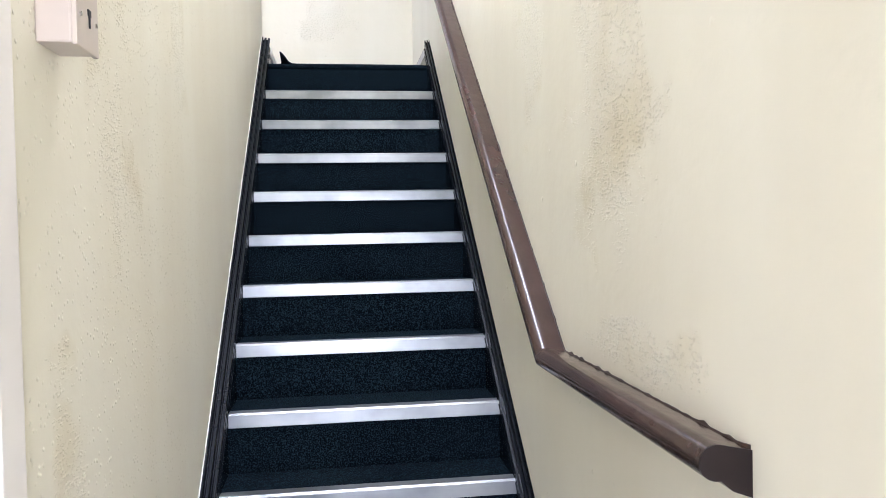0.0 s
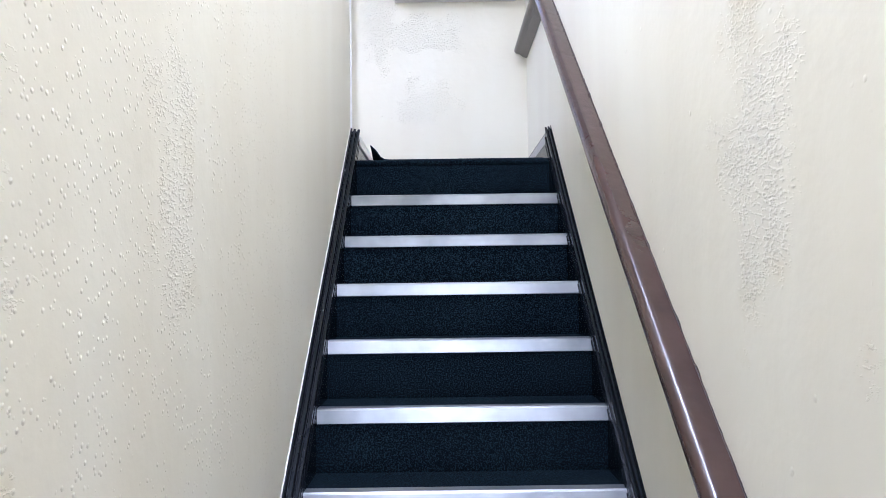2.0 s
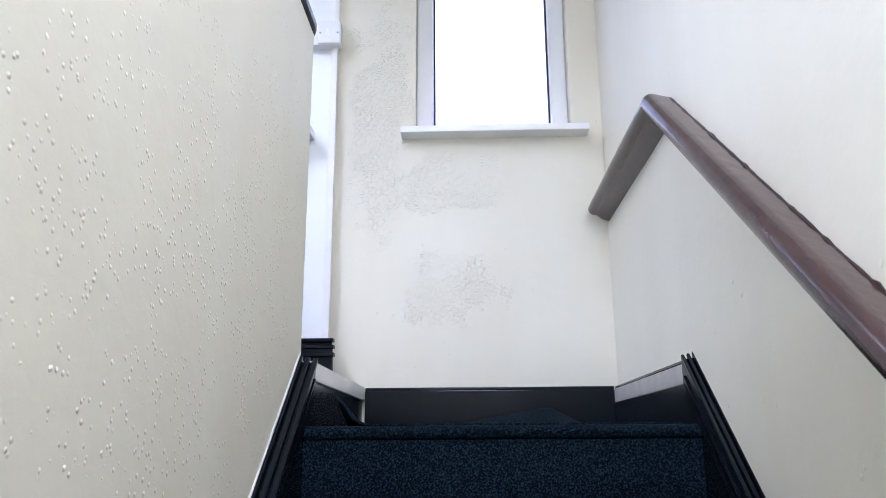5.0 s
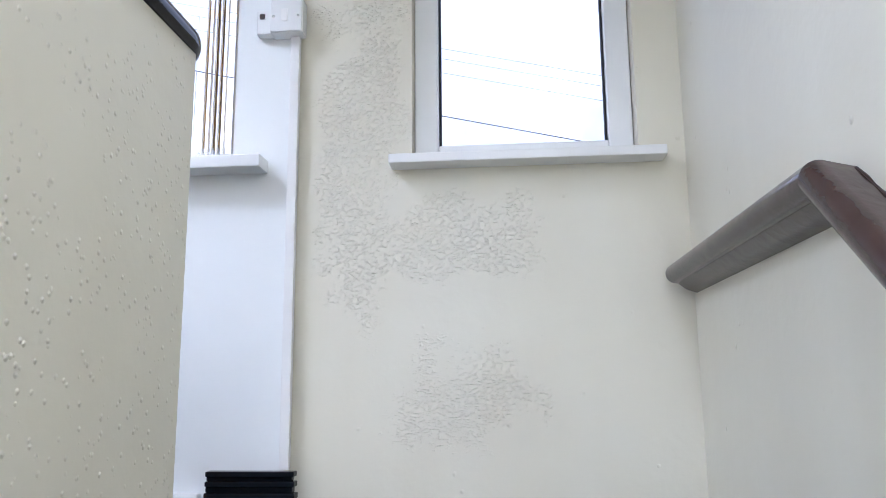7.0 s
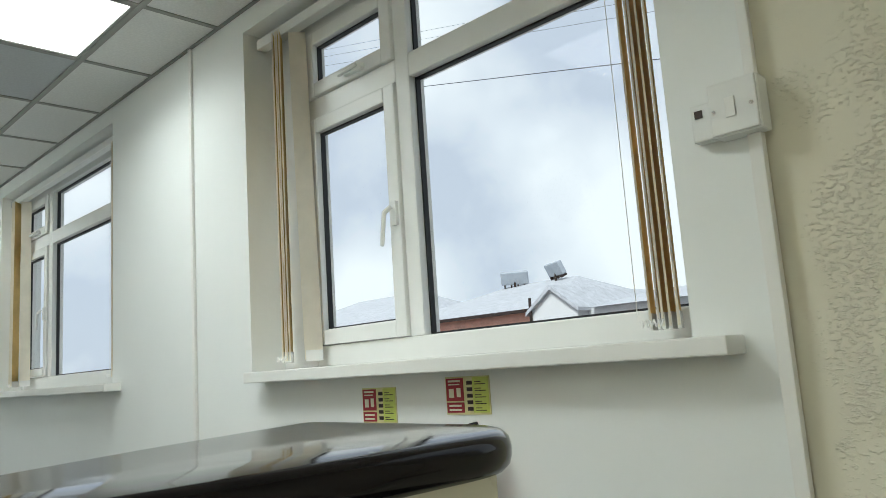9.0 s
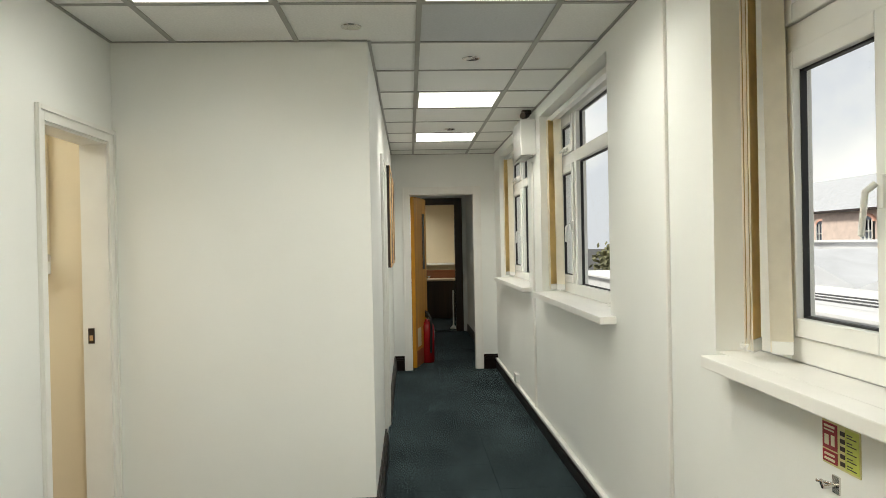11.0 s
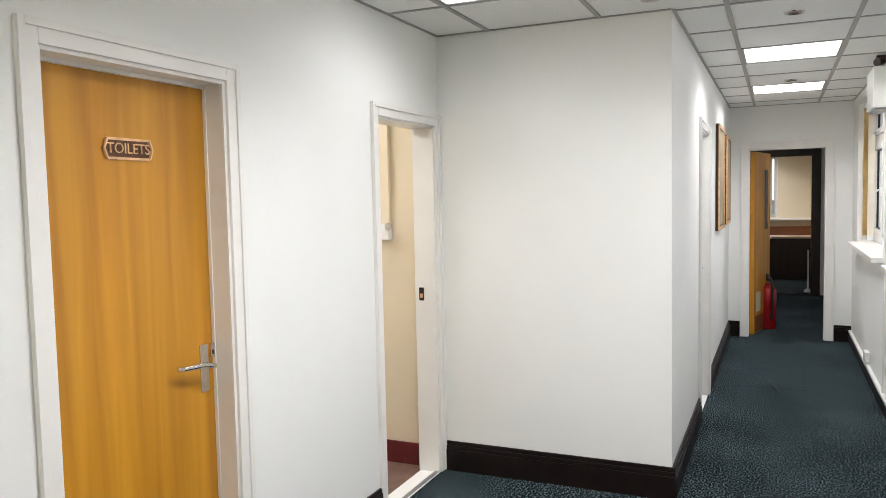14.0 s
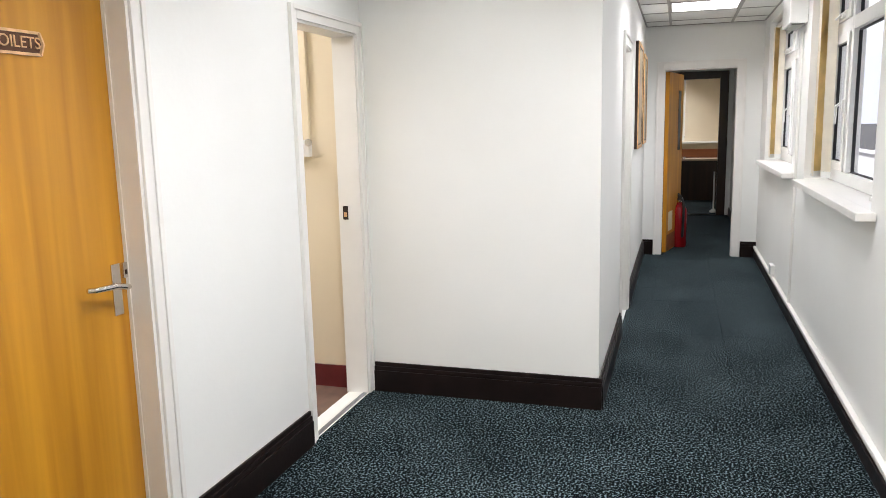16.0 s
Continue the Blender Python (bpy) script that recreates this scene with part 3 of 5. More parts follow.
# ---- half wall cap ----
def rounded(points, radius, steps=5):
    out = []
    for i, p in enumerate(points):
        p, a, b = Vector(p), Vector(points[i - 1]), Vector(points[(i + 1) % len(points)])
        u, v = (a - p), (b - p)
        r = min(radius, u.length * 0.45, v.length * 0.45)
        s, e = p + u.normalized() * r, p + v.normalized() * r
        for k in range(steps + 1):
            t = k / steps
            out.append(tuple((1 - t) ** 2 * s + 2 * t * (1 - t) * p + t * t * e))
    return out


ledge = bmesh.new()
prism(ledge, rounded([(0.043, -4.59), (0.043, -0.975), (-0.02, -0.905), (-0.375, -0.890), (-0.275, -1.16), (-0.110, -1.50), (-0.110, -4.59)], 0.05), "z", 0.967, 1.003)
bmesh.ops.bevel(ledge, geom=[e for e in ledge.edges if abs(e.verts[0].co.z - e.verts[1].co.z) < 1e-4], offset=0.014, segments=3, affect="EDGES", profile=0.5)
counter = thing("counter_top", "glossy black ledge capping the half wall, widening at its end", "ledge")
LEDGE = material("black_gloss_top", (0.010, 0.008, 0.008), rough=0.09, spread=0.1, scale=6, bump=0.05, bump_scale=20)
LEDGE.node_tree.nodes["Principled BSDF"].inputs["Specular IOR Level"].default_value = 0.25
part("top", ledge, LEDGE, counter, smooth=True)
bracket = bmesh.new()
prism(bracket, [(-0.09, 0.967), (-0.30, 0.967), (-0.30, 0.945), (-0.11, 0.72), (-0.09, 0.72)], "y", -1.06, -1.03)
part("bracket", bracket, BLACK, counter)


# ---- windows ----
def pane_with_bead(parent, x0, x1, z0, z1, y):
    bead = bmesh.new()
    for s in ((x0, x0 + 0.010, z0, z1), (x1 - 0.010, x1, z0, z1), (x0, x1, z0, z0 + 0.010), (x0, x1, z1 - 0.010, z1)):
        block(bead, s[0], s[1], y - 0.007, y + 0.011, s[2], s[3])
    part("gasket", bead, GASKET, parent)
    g = part("pane", blocks((x0 + 0.006, x1 - 0.006, y, y + 0.006, z0 + 0.006, z1 - 0.006)), GLASS, parent)
    g.visible_shadow = False


def sash(parent, x0, x1, z0, z1, y, width=0.055):
    s = bmesh.new()
    for a in ((x0, x0 + width, z0, z1), (x1 - width, x1, z0, z1), (x0 + width, x1 - width, z0, z0 + width), (x0 + width, x1 - width, z1 - width, z1)):
        block(s, a[0], a[1], y - 0.03, y + 0.03, a[2], a[3], bevel=0.006)
    ob = part("sash", s, UPVC, parent, "white plastic opening sash")
    pane_with_bead(ob, x0 + width - 0.004, x1 - width + 0.004, z0 + width - 0.004, z1 - width + 0.004, y)
    return ob


def office_window(name, w, mullion, jamb=0.065):
    x0, x1 = w
    y = 0.175
    win = tagged(new(name), "white plastic window with opening lights and a big fixed pane", "window", "office windows", "structure")
    f = bmesh.new()
    m0, m1 = mullion - 0.030, mullion + 0.035
    z0, z1, t0, t1 = SILL + 0.005, HEAD - 0.004, 2.005, 2.085
    for s in ((x0 + 0.002, x0 + jamb, z0, z1), (x1 - 0.065, x1 - 0.002, z0, z1), (m0, m1, z0 + 0.075, z1 - 0.06), (x0 + jamb, x1 - 0.065, z0, z0 + 0.075), (x0 + jamb, x1 - 0.065, z1 - 0.06, z1), (x0 + jamb, m0, t0, t1), (m1, x1 - 0.065, t0, t1)):
        block(f, s[0], s[1], y - 0.035, y + 0.035, s[2], s[3], bevel=0.005)
    part("window_frame", f, UPVC, win)
    a = sash(win, x0 + jamb + 0.001, m0 - 0.001, z0 + 0.077, t0 - 0.002, y - 0.018)
    sash(win, x0 + jamb + 0.001, m0 - 0.001, t1 + 0.002, z1 - 0.061, y - 0.018)
    pane_with_bead(win, m1 - 0.003, x1 - 0.062, z0 + 0.072, t0 + 0.003, y)
    pane_with_bead(win, m1 - 0.003, x1 - 0.062, t1 - 0.003, z1 - 0.057, y)
    h = bmesh.new()
    hx, hz = m0 - 0.020, 1.56
    block(h, hx - 0.012, hx + 0.012, y - 0.062, y - 0.046, hz - 0.04, hz + 0.04, bevel=0.003)
    path_tube(h, [(hx, y - 0.07, hz + 0.02), (hx - 0.012, y - 0.09, hz), (hx - 0.03, y - 0.09, hz - 0.10)], 0.008)
    part("handle", h, UPVC, a, smooth=True)
    h2 = bmesh.new()
    cx = (x0 + jamb + m0) / 2 + 0.06
    block(h2, cx - 0.05, cx + 0.05, y - 0.066, y - 0.046, t1 + 0.012, t1 + 0.035, bevel=0.003)
    path_tube(h2, [(cx + 0.03, y - 0.07, t1 + 0.03), (cx - 0.05, y - 0.085, t1 + 0.012)], 0.007)
    part("handle", h2, UPVC, win, smooth=True)
    s = bmesh.new()
    block(s, x0 + 0.080, x1 + 0.11, -0.085, 0.0, SILL - 0.034, SILL + 0.004, bevel=0.004)
    block(s, x0 + 0.001, x1 - 0.001, -0.002, y - 0.034, SILL - 0.02, SILL + 0.004)
    part("window_sill", s, GLOSS, win, "white gloss painted sill board")
    return win


office_window("window_1", W1, -1.268, 0.222)
office_window("window_2", W2, -4.69)
office_window("window_3", W3, -7.10)


def stair_window():
    x0, x1 = SW
    y, z0, z1 = 0.11, 1.078, 2.296
    win = tagged(new("window_4"), "narrow white plastic window over the landing", "window", kind="structure")
    f = bmesh.new()
    for s in ((x0 + 0.002, x0 + 0.075, z0, z1), (x1 - 0.075, x1 - 0.002, z0, z1), (x0 + 0.075, x1 - 0.075, z0, z0 + 0.06), (x0 + 0.075, x1 - 0.075, z1 - 0.07, z1)):
        block(f, s[0], s[1], y - 0.035, y + 0.035, s[2], s[3], bevel=0.006)
    part("window_frame", f, UPVC, win)
    pane_with_bead(win, x0 + 0.072, x1 - 0.072, z0 + 0.057, z1 - 0.067, y)
    s = bmesh.new()
    block(s, 0.204, 0.99, -0.065, 0.014, 1.047, 1.075, bevel=0.004)
    block(s, x0 + 0.001, x1 - 0.001, 0.013, y - 0.034, 1.055, 1.0765)
    part("window_sill", s, GLOSS, win, "white gloss painted sill board")


stair_window()


# ---- vertical blinds ----
def blind(x0, x1, left, right, y=0.075):
    b = thing("vertical_blind", "gold vertical blind drawn back to both sides of the window", "blind", "office blinds")
    part("head_rail", blocks((x0 + 0.01, x1 - 0.01, y - 0.022, y + 0.022, HEAD - 0.062, HEAD - 0.022), bevel=0.004), UPVC, b, "white head rail")
    random.seed(3)
    for k in range(left + right):
        if k < left:
            x = x0 + 0.142 + 0.013 * k + (0.046 if k == left - 1 else 0)
        else:
            x = x1 - 0.062 - 0.0165 * (k - left)
        turn = radians(-38 if k == left - 1 else random.uniform(44, 54) if k < left else random.uniform(16, 27))
        z0, z1 = SILL + 0.035, HEAD - 0.062
        yk = y + 0.015 if k == left - 1 else y - 0.022 if k < left else y
        bm = bmesh.new()
        deep = 0.030 if k == left - 1 else 0.046 if k < left else 0.034
        block(bm, -0.0012, 0.0012, -deep, deep, z0, z1)
        # pale strip on the room side: light on the slat edge, put in as colour
        lit_edge = bmesh.new()
        block(lit_edge, -0.0024, 0.0024, -deep - 0.004, -deep, z0, z1)
        bmesh.ops.rotate(lit_edge, verts=lit_edge.verts, cent=(0, 0, 0), matrix=Matrix.Rotation(turn, 3, "Z"))
        bmesh.ops.translate(lit_edge, verts=lit_edge.verts, vec=(x, yk, 0))
        bmesh.ops.rotate(bm, verts=bm.verts, cent=(0, 0, 0), matrix=Matrix.Rotation(turn, 3, "Z"))
        bmesh.ops.translate(bm, verts=bm.verts, vec=(x, yk, 0))
        if k == left - 1:
            for v in (*bm.verts, *lit_edge.verts):
                v.co.x += 0.03 * (z1 - v.co.z) / (z1 - z0)
        slat = part("slat", bm, BLIND_PALE if k == left - 1 else BLIND, b)
        part("lit_edge", lit_edge, BLIND_PALE, slat, "pale strip for the light on the slat's front edge")
        w = bmesh.new()
        block(w, -0.004, 0.004, -deep, deep, z0 - 0.006, z0 + 0.032, bevel=0.001)
        bmesh.ops.rotate(w, verts=w.verts, cent=(0, 0, 0), matrix=Matrix.Rotation(turn, 3, "Z"))
        bmesh.ops.translate(w, verts=w.verts, vec=(x + (0.03 if k == left - 1 else 0), yk, 0))
        part("bottom_weight", w, UPVC, slat, "white plastic bottom weight")
    for xa in (x0 + 0.140, x1 - 0.062 - 0.0165 * (right - 1)):
        c = bmesh.new()
        for k in range(5):
            path_tube(c, [(xa + 0.011 * k, y - 0.055, SILL + 0.05), (xa + 0.011 * k + 0.005, y - 0.057, SILL + 0.036), (xa + 0.011 * k + 0.011, y - 0.055, SILL + 0.05)], 0.0022, 6)
        part("chain", c, UPVC, b)
    cord = bmesh.new()
    path_tube(cord, [(xa - 0.02, y - 0.03, HEAD - 0.07), (xa - 0.022, y - 0.03, SILL + 0.05)], 0.0012, 6)
    part("cord", cord, UPVC, b)
    return b


blind(*W1, 5, 5)
blind(*W2, 5, 5)
blind(*W3, 5, 5)


# ---- doors, frames and skirtings ----
def architrave(name, lo, hi, top, face, axis, out, label="white gloss architrave round a doorway", width=0.068, reach=0.13, head=None):
    """Moulded trim round an opening and the lining inside it. axis: the wall's direction; out: +1 or -1, the side it faces."""
    bm = bmesh.new()

    def bar(a, b, d0, d1, z0, z1, bev=0.0025):
        d0, d1 = sorted((face + out * d0, face + out * d1))
        block(bm, *((a, b, d0, d1) if axis == "x" else (d0, d1, a, b)), z0, z1, bevel=bev)
    w = width
    for a, b, inner in ((lo - w, lo, -1), (hi, hi + w, 1)):
        bar(a, b, 0.0, 0.012, 0.0, top + w)
        edge = (a + 0.0, a + 0.022) if inner < 0 else (b - 0.022, b)
        bar(*edge, 0.012, 0.020, 0.0, top + w)
    bar(lo, hi, 0.0, 0.012, top, top + w)
    bar(lo - w + 0.022, hi + w - 0.022, 0.012, 0.020, top + w - 0.022, top + w)
    frame_ob = setting(name, bm, GLOSS, label, "door frame")
    li = bmesh.new()
    bm = li
    bar(lo - 0.001, lo + 0.012, -0.0005, -reach, 0, top, 0)
    bar(hi - 0.012, hi + 0.001, -0.0005, -reach, 0, top, 0)
    bar(lo + 0.012, hi - 0.012, -0.0005, -reach, top - 0.012, top + 0.001, 0)
    part("door_lining", li, GLOSS, frame_ob)
    return frame_ob


architrave("door_frame_1", -1.606, -0.870, 2.010, YL, "x", 1, width=0.064)
architrave("door_frame_2", -3.36, -2.70, 1.99, YL, "x", 1, width=0.062)
architrave("door_frame_3", -5.62, -4.92, 2.03, YP, "x", 1)
architrave("door_frame_4", -1.0, -0.245, 2.04, XEND, "y", 1, width=0.08, reach=0.11)


def lever(parent, x, y, z, out, mirror=1):
    """Lever handle on a back plate; the leaf's face is at y and faces out."""
    h = bmesh.new()
    block(h, x - 0.020, x + 0.020, y, y + out * 0.006, z - 0.085, z + 0.085, bevel=0.002)
    plate = part("handle_plate", h, CHROME, parent, "satin steel back plate")
    k = bmesh.new()
    path_tube(k, [(x, y + out * 0.004, z + 0.012), (x, y + out * 0.05, z + 0.012), (x + mirror * 0.020, y + out * 0.055, z + 0.016), (x + mirror * 0.06, y + out * 0.056, z + 0.026), (x + mirror * 0.145, y + out * 0.052, z + 0.030), (x + mirror * 0.155, y + out * 0.036, z + 0.030)], 0.0095)
    part("lever", k, CHROME, plate, smooth=True)


def text_mesh(body, size, depth):
    c = bpy.data.curves.new("lettering", "FONT")
    c.body, c.size, c.extrude, c.align_x, c.align_y = body, size, depth, "CENTER", "CENTER"
    ob = bpy.data.objects.new("lettering", c)
    scene.collection.objects.link(ob)
    me = bpy.data.meshes.new_from_object(ob.evaluated_get(bpy.context.evaluated_depsgraph_get()))
    bpy.data.objects.remove(ob)
    bm = bmesh.new()
    bm.from_mesh(me)
    return bm


def toilets_door():
    d = tagged(new("door_1"), "closed golden oak veneered door with a brass TOILETS plate", "door", kind="structure")
    y = YL - 0.09
    part("leaf", blocks((-1.593, -0.884, y - 0.04, y, 0.006, 1.994), bevel=0.002), OAK, d)
    lever(d, -1.543, y, 0.998, 1, 1)
    lock = blocks((-1.592, -1.572, y, y + 0.012, 1.030, 1.082), bevel=0.002)
    case = part("lock_case", lock, CHROME, d)
    part("key_slot", blocks((-1.586, -1.578, y + 0.012, y + 0.0135, 1.042, 1.058)), DARK_METAL, case)
    stop = blocks((-1.5945, -1.590, y + 0.001, y + 0.014, 0.0, 1.998), (-0.887, -0.8825, y + 0.001, y + 0.014, 0.0, 1.998), (-1.590, -0.887, y + 0.001, y + 0.014, 1.985, 1.998))
    part("door_stop", stop, GLOSS, d)
    cx, cz = -1.245, 1.758
    plate = bmesh.new()
    half, tall = 0.098, 0.034
    prism(plate, [(cx - half, cz), (cx - half + 0.012, cz + 0.016), (cx - half + 0.016, cz + tall), (cx + half - 0.016, cz + tall), (cx + half - 0.012, cz + 0.016), (cx + half, cz), (cx + half - 0.012, cz - 0.016), (cx + half - 0.016, cz - tall), (cx - half + 0.016, cz - tall), (cx - half + 0.012, cz - 0.016)], "y", y, y + 0.004)
    sign = part("name_plate", plate, BRONZE, d, "dark cast plate with raised brass letters")
    rim = bmesh.new()
    for s in ((cx - half + 0.012, cx + half - 0.012, cz + tall - 0.008, cz + tall), (cx - half + 0.012, cx + half - 0.012, cz - tall, cz - tall + 0.008)):
        block(rim, s[0], s[1], y + 0.004, y + 0.007, s[2], s[3])
    for sx in (-1, 1):
        for sz in (-1, 1):
            tube(rim, (cx + sx * (half - 0.014), y + 0.005, cz + sz * (tall - 0.003)), (cx + sx * (half - 0.002), y + 0.005, cz), 0.0055, seg=6)
    part("rim", rim, BRASS, sign)
    letters = text_mesh("TOILETS", 0.046, 0.0015)
    bmesh.ops.transform(letters, matrix=Matrix.Translation((cx, y + 0.006, cz)) @ pose(0, 0, 0, 90, 0, 180), verts=letters.verts)
    part("lettering", letters, BRASS, sign)
    return d


toilets_door()


def corridor_door_3():
    d = tagged(new("door_3"), "closed white painted door in the corridor", "door", kind="structure")
    part("leaf", blocks((-5.606, -4.934, YP - 0.10, YP - 0.06, 0.006, 2.014), bevel=0.002), GLOSS, d)
    lever(d, -5.0, YP - 0.06, 1.02, 1, -1)


corridor_door_3()


def end_door():
    d = tagged(new("door_4"), "golden oak door standing open at the corridor's end", "door", kind="structure")
    d.matrix_world = pose(XEND - 0.11, -0.985, 0, 0, 0, -12)
    leaf = blocks((-0.735, 0, 0.0, 0.042, 0.008, 2.02), bevel=0.002)
    part("leaf", leaf, OAK, d)
    part("vision_panel", blocks((-0.60, -0.48, 0.0425, 0.046, 1.15, 1.83)), DARK_PANE, d, "dark glazed vision strip")
    part("kick_plate", blocks((-0.70, -0.04, 0.0425, 0.0445, 0.02, 0.20)), RED_WOOD, d)
    part("notice_sheet", blocks((-0.30, -0.10, 0.0425, 0.0440, 0.24, 0.46)), PAPER_WHITE, d, "white notice sheet low on the door")
    k = bmesh.new()
    path_tube(k, [(-0.68, 0.043, 1.05), (-0.68, 0.09, 1.05), (-0.56, 0.09, 1.045)], 0.01)
    part("handle", k, CHROME, d, smooth=True)


end_door()


def skirting(name, runs, height=0.17, mat=SKIRT, label="dark brown gloss moulded skirting"):
    bm = bmesh.new()
    for x0, x1, y0, y1, side in runs:
        # side: the face that is open to the room
        def grown(d):
            return (x0, x1 + d, y0, y1) if side == "x+" else (x0 - d, x1, y0, y1) if side == "x-" else (x0, x1, y0, y1 + d) if side == "y+" else (x0, x1, y0 - d, y1)
        block(bm, *grown(0.006), 0.0, height * 0.72, bevel=0.002)
        block(bm, *grown(0.001), height * 0.72, height * 0.86, bevel=0.003)
        block(bm, *grown(-0.006), height * 0.86, height, bevel=0.003)
    return setting(name, bm, mat, label, "skirting")


T = 0.018
skirting("baseboard_box", [(XBOX, XBOX + T, YL + 0.02, YP + T, "x+"), (-4.85, XBOX, YP, YP + T, "y+")])
skirting("baseboard_corridor", [(XEND + T, -5.692, YP, YP + T, "y+")])
skirting("baseboard_end", [(XEND, XEND + T, YP, -1.082, "x+"), (XEND, XEND + T, -0.163, 0.0, "x+")])
skirting("baseboard_south", [(-2.636, -1.688, YL, YL + T, "y+"), (-0.803, -0.09, YL, YL + T, "y+")])
skirting("baseboard_north", [(XEND + T, -0.10, -T, 0.0, "y-")], height=0.10)
setting("baseboard_strip", blocks((-0.30, -0.055, -0.056, -0.024, 0.0, 0.118), (-0.30, -0.048, -0.064, -0.024, 0.118, 0.134), (-0.30, -0.057, -0.052, -0.024, 0.134, 0.150), (-0.30, -0.050, -0.060, -0.024, 0.150, 0.164), (-0.30, -0.060, -0.048, -0.024, 0.164, 0.176), (-0.30, -0.052, -0.058, -0.024, 0.176, 0.190), bevel=0.003), BLACK, "black gloss ridged plinth at the foot of the wall edge", "skirting")
setting("trim_pipe_boxing", blocks((XEND + 0.02, -0.33, -0.030, 0.0, 0.101, 0.128), bevel=0.008), GLOSS, "white painted pipe run above the skirting", "trim")
setting("trim_pilaster", blocks((-2.462, -2.440, -0.014, 0.0, 0.128, CEIL - 0.004), bevel=0.004), GLOSS, "white painted upright cable cover", "trim")
setting("trim_pipe_corridor", blocks((-5.60, -5.575, -0.02, 0.0, 0.12, 2.1), bevel=0.006), GLOSS, "white painted upright pipe cover", "trim")


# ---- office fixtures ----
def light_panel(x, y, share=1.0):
    p = thing("light_panel", "lit square white ceiling light panel, from a set partly added unseen", "light", "ceiling light panels")
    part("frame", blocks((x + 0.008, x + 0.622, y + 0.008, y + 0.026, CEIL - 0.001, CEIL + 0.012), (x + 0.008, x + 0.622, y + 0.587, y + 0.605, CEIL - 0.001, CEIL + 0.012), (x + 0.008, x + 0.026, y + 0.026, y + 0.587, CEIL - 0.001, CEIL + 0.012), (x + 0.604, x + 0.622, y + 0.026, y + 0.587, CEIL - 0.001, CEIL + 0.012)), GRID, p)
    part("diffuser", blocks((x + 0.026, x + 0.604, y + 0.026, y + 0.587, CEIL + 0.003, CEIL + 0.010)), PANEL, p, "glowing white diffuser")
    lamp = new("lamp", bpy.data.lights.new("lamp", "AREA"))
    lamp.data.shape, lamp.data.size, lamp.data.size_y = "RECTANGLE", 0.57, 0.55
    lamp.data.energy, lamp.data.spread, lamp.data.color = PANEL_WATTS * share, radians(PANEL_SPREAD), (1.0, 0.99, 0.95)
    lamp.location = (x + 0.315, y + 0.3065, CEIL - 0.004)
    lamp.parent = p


# share of the full output per panel, tuned to even out the light
for (lx, ly), share in zip(LIGHTS, (0.75, 0.65, 1.1, 0.28, 1.6)):
    light_panel(lx, ly, share)
# unseen panels, added to brighten the stairwell, rear rooms and side room
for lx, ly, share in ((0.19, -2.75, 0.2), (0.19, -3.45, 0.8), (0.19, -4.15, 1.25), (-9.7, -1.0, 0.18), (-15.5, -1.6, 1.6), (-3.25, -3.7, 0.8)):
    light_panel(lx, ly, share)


def downlight(x, y):
    d = thing("downlight", "small round recessed ceiling downlight, unlit", "light", "ceiling downlights")
    ring, cup = bmesh.new(), bmesh.new()
    lathe(ring, [(0.030, -0.002), (0.046, -0.006), (0.050, -0.001), (0.030, 0.001)], (x, y, CEIL + 0.001))
    part("ring", ring, CHROME, d, smooth=True)
    lathe(cup, [(0.001, 0.0005), (0.030, 0.0005), (0.030, 0.001), (0.001, 0.001)], (x, y, CEIL - 0.001))
    part("lamp_face", cup, DARK_METAL, d)


for dx, dy in ((-3.80, -0.64), (-6.40, -0.62), (-3.17, -1.262), (-1.3, -0.64)):
    downlight(dx, dy)


def switch_box():
    s = thing("fused_spur", "white plastic fused spur box with a switch on the wall", "switch")
    part("box", blocks((-0.162, -0.062, -0.050, 0.0, 1.472, 1.582), bevel=0.005), UPVC, s)
    f = part("face_plate", blocks((-0.160, -0.064, -0.058, -0.050, 1.474, 1.580), bevel=0.003), UPVC, s)
    part("fuse_holder", blocks((-0.126, -0.106, -0.061, -0.058, 1.505, 1.545), bevel=0.001), GLOSS, f)
    for x in (-0.150, -0.074):
        b = bmesh.new()
        tube(b, (x, -0.0575, 1.522), (x, -0.060, 1.522), 0.004, seg=8)
        part("screw", b, CHROME, f)
    k = thing("key_switch", "small white key switch beside the spur box", "switch")
    part("body", blocks((-0.210, -0.163, -0.036, 0.0, 1.478, 1.556), bevel=0.004), UPVC, k)
    part("key_slot", blocks((-0.200, -0.184, -0.039, -0.036, 1.526, 1.542)), DARK_METAL, k)
    c = thing("cable_trunking", "white painted upright cable trunking along the wall edge", "trunking")
    part("lower_run", blocks((-0.106, -0.078, -0.022, 0.0, 0.19, 1.472), bevel=0.003), GLOSS, c)
    part("upper_run", blocks((-0.098, -0.076, -0.018, 0.0, 1.582, CEIL), bevel=0.003), GLOSS, c)


switch_box()


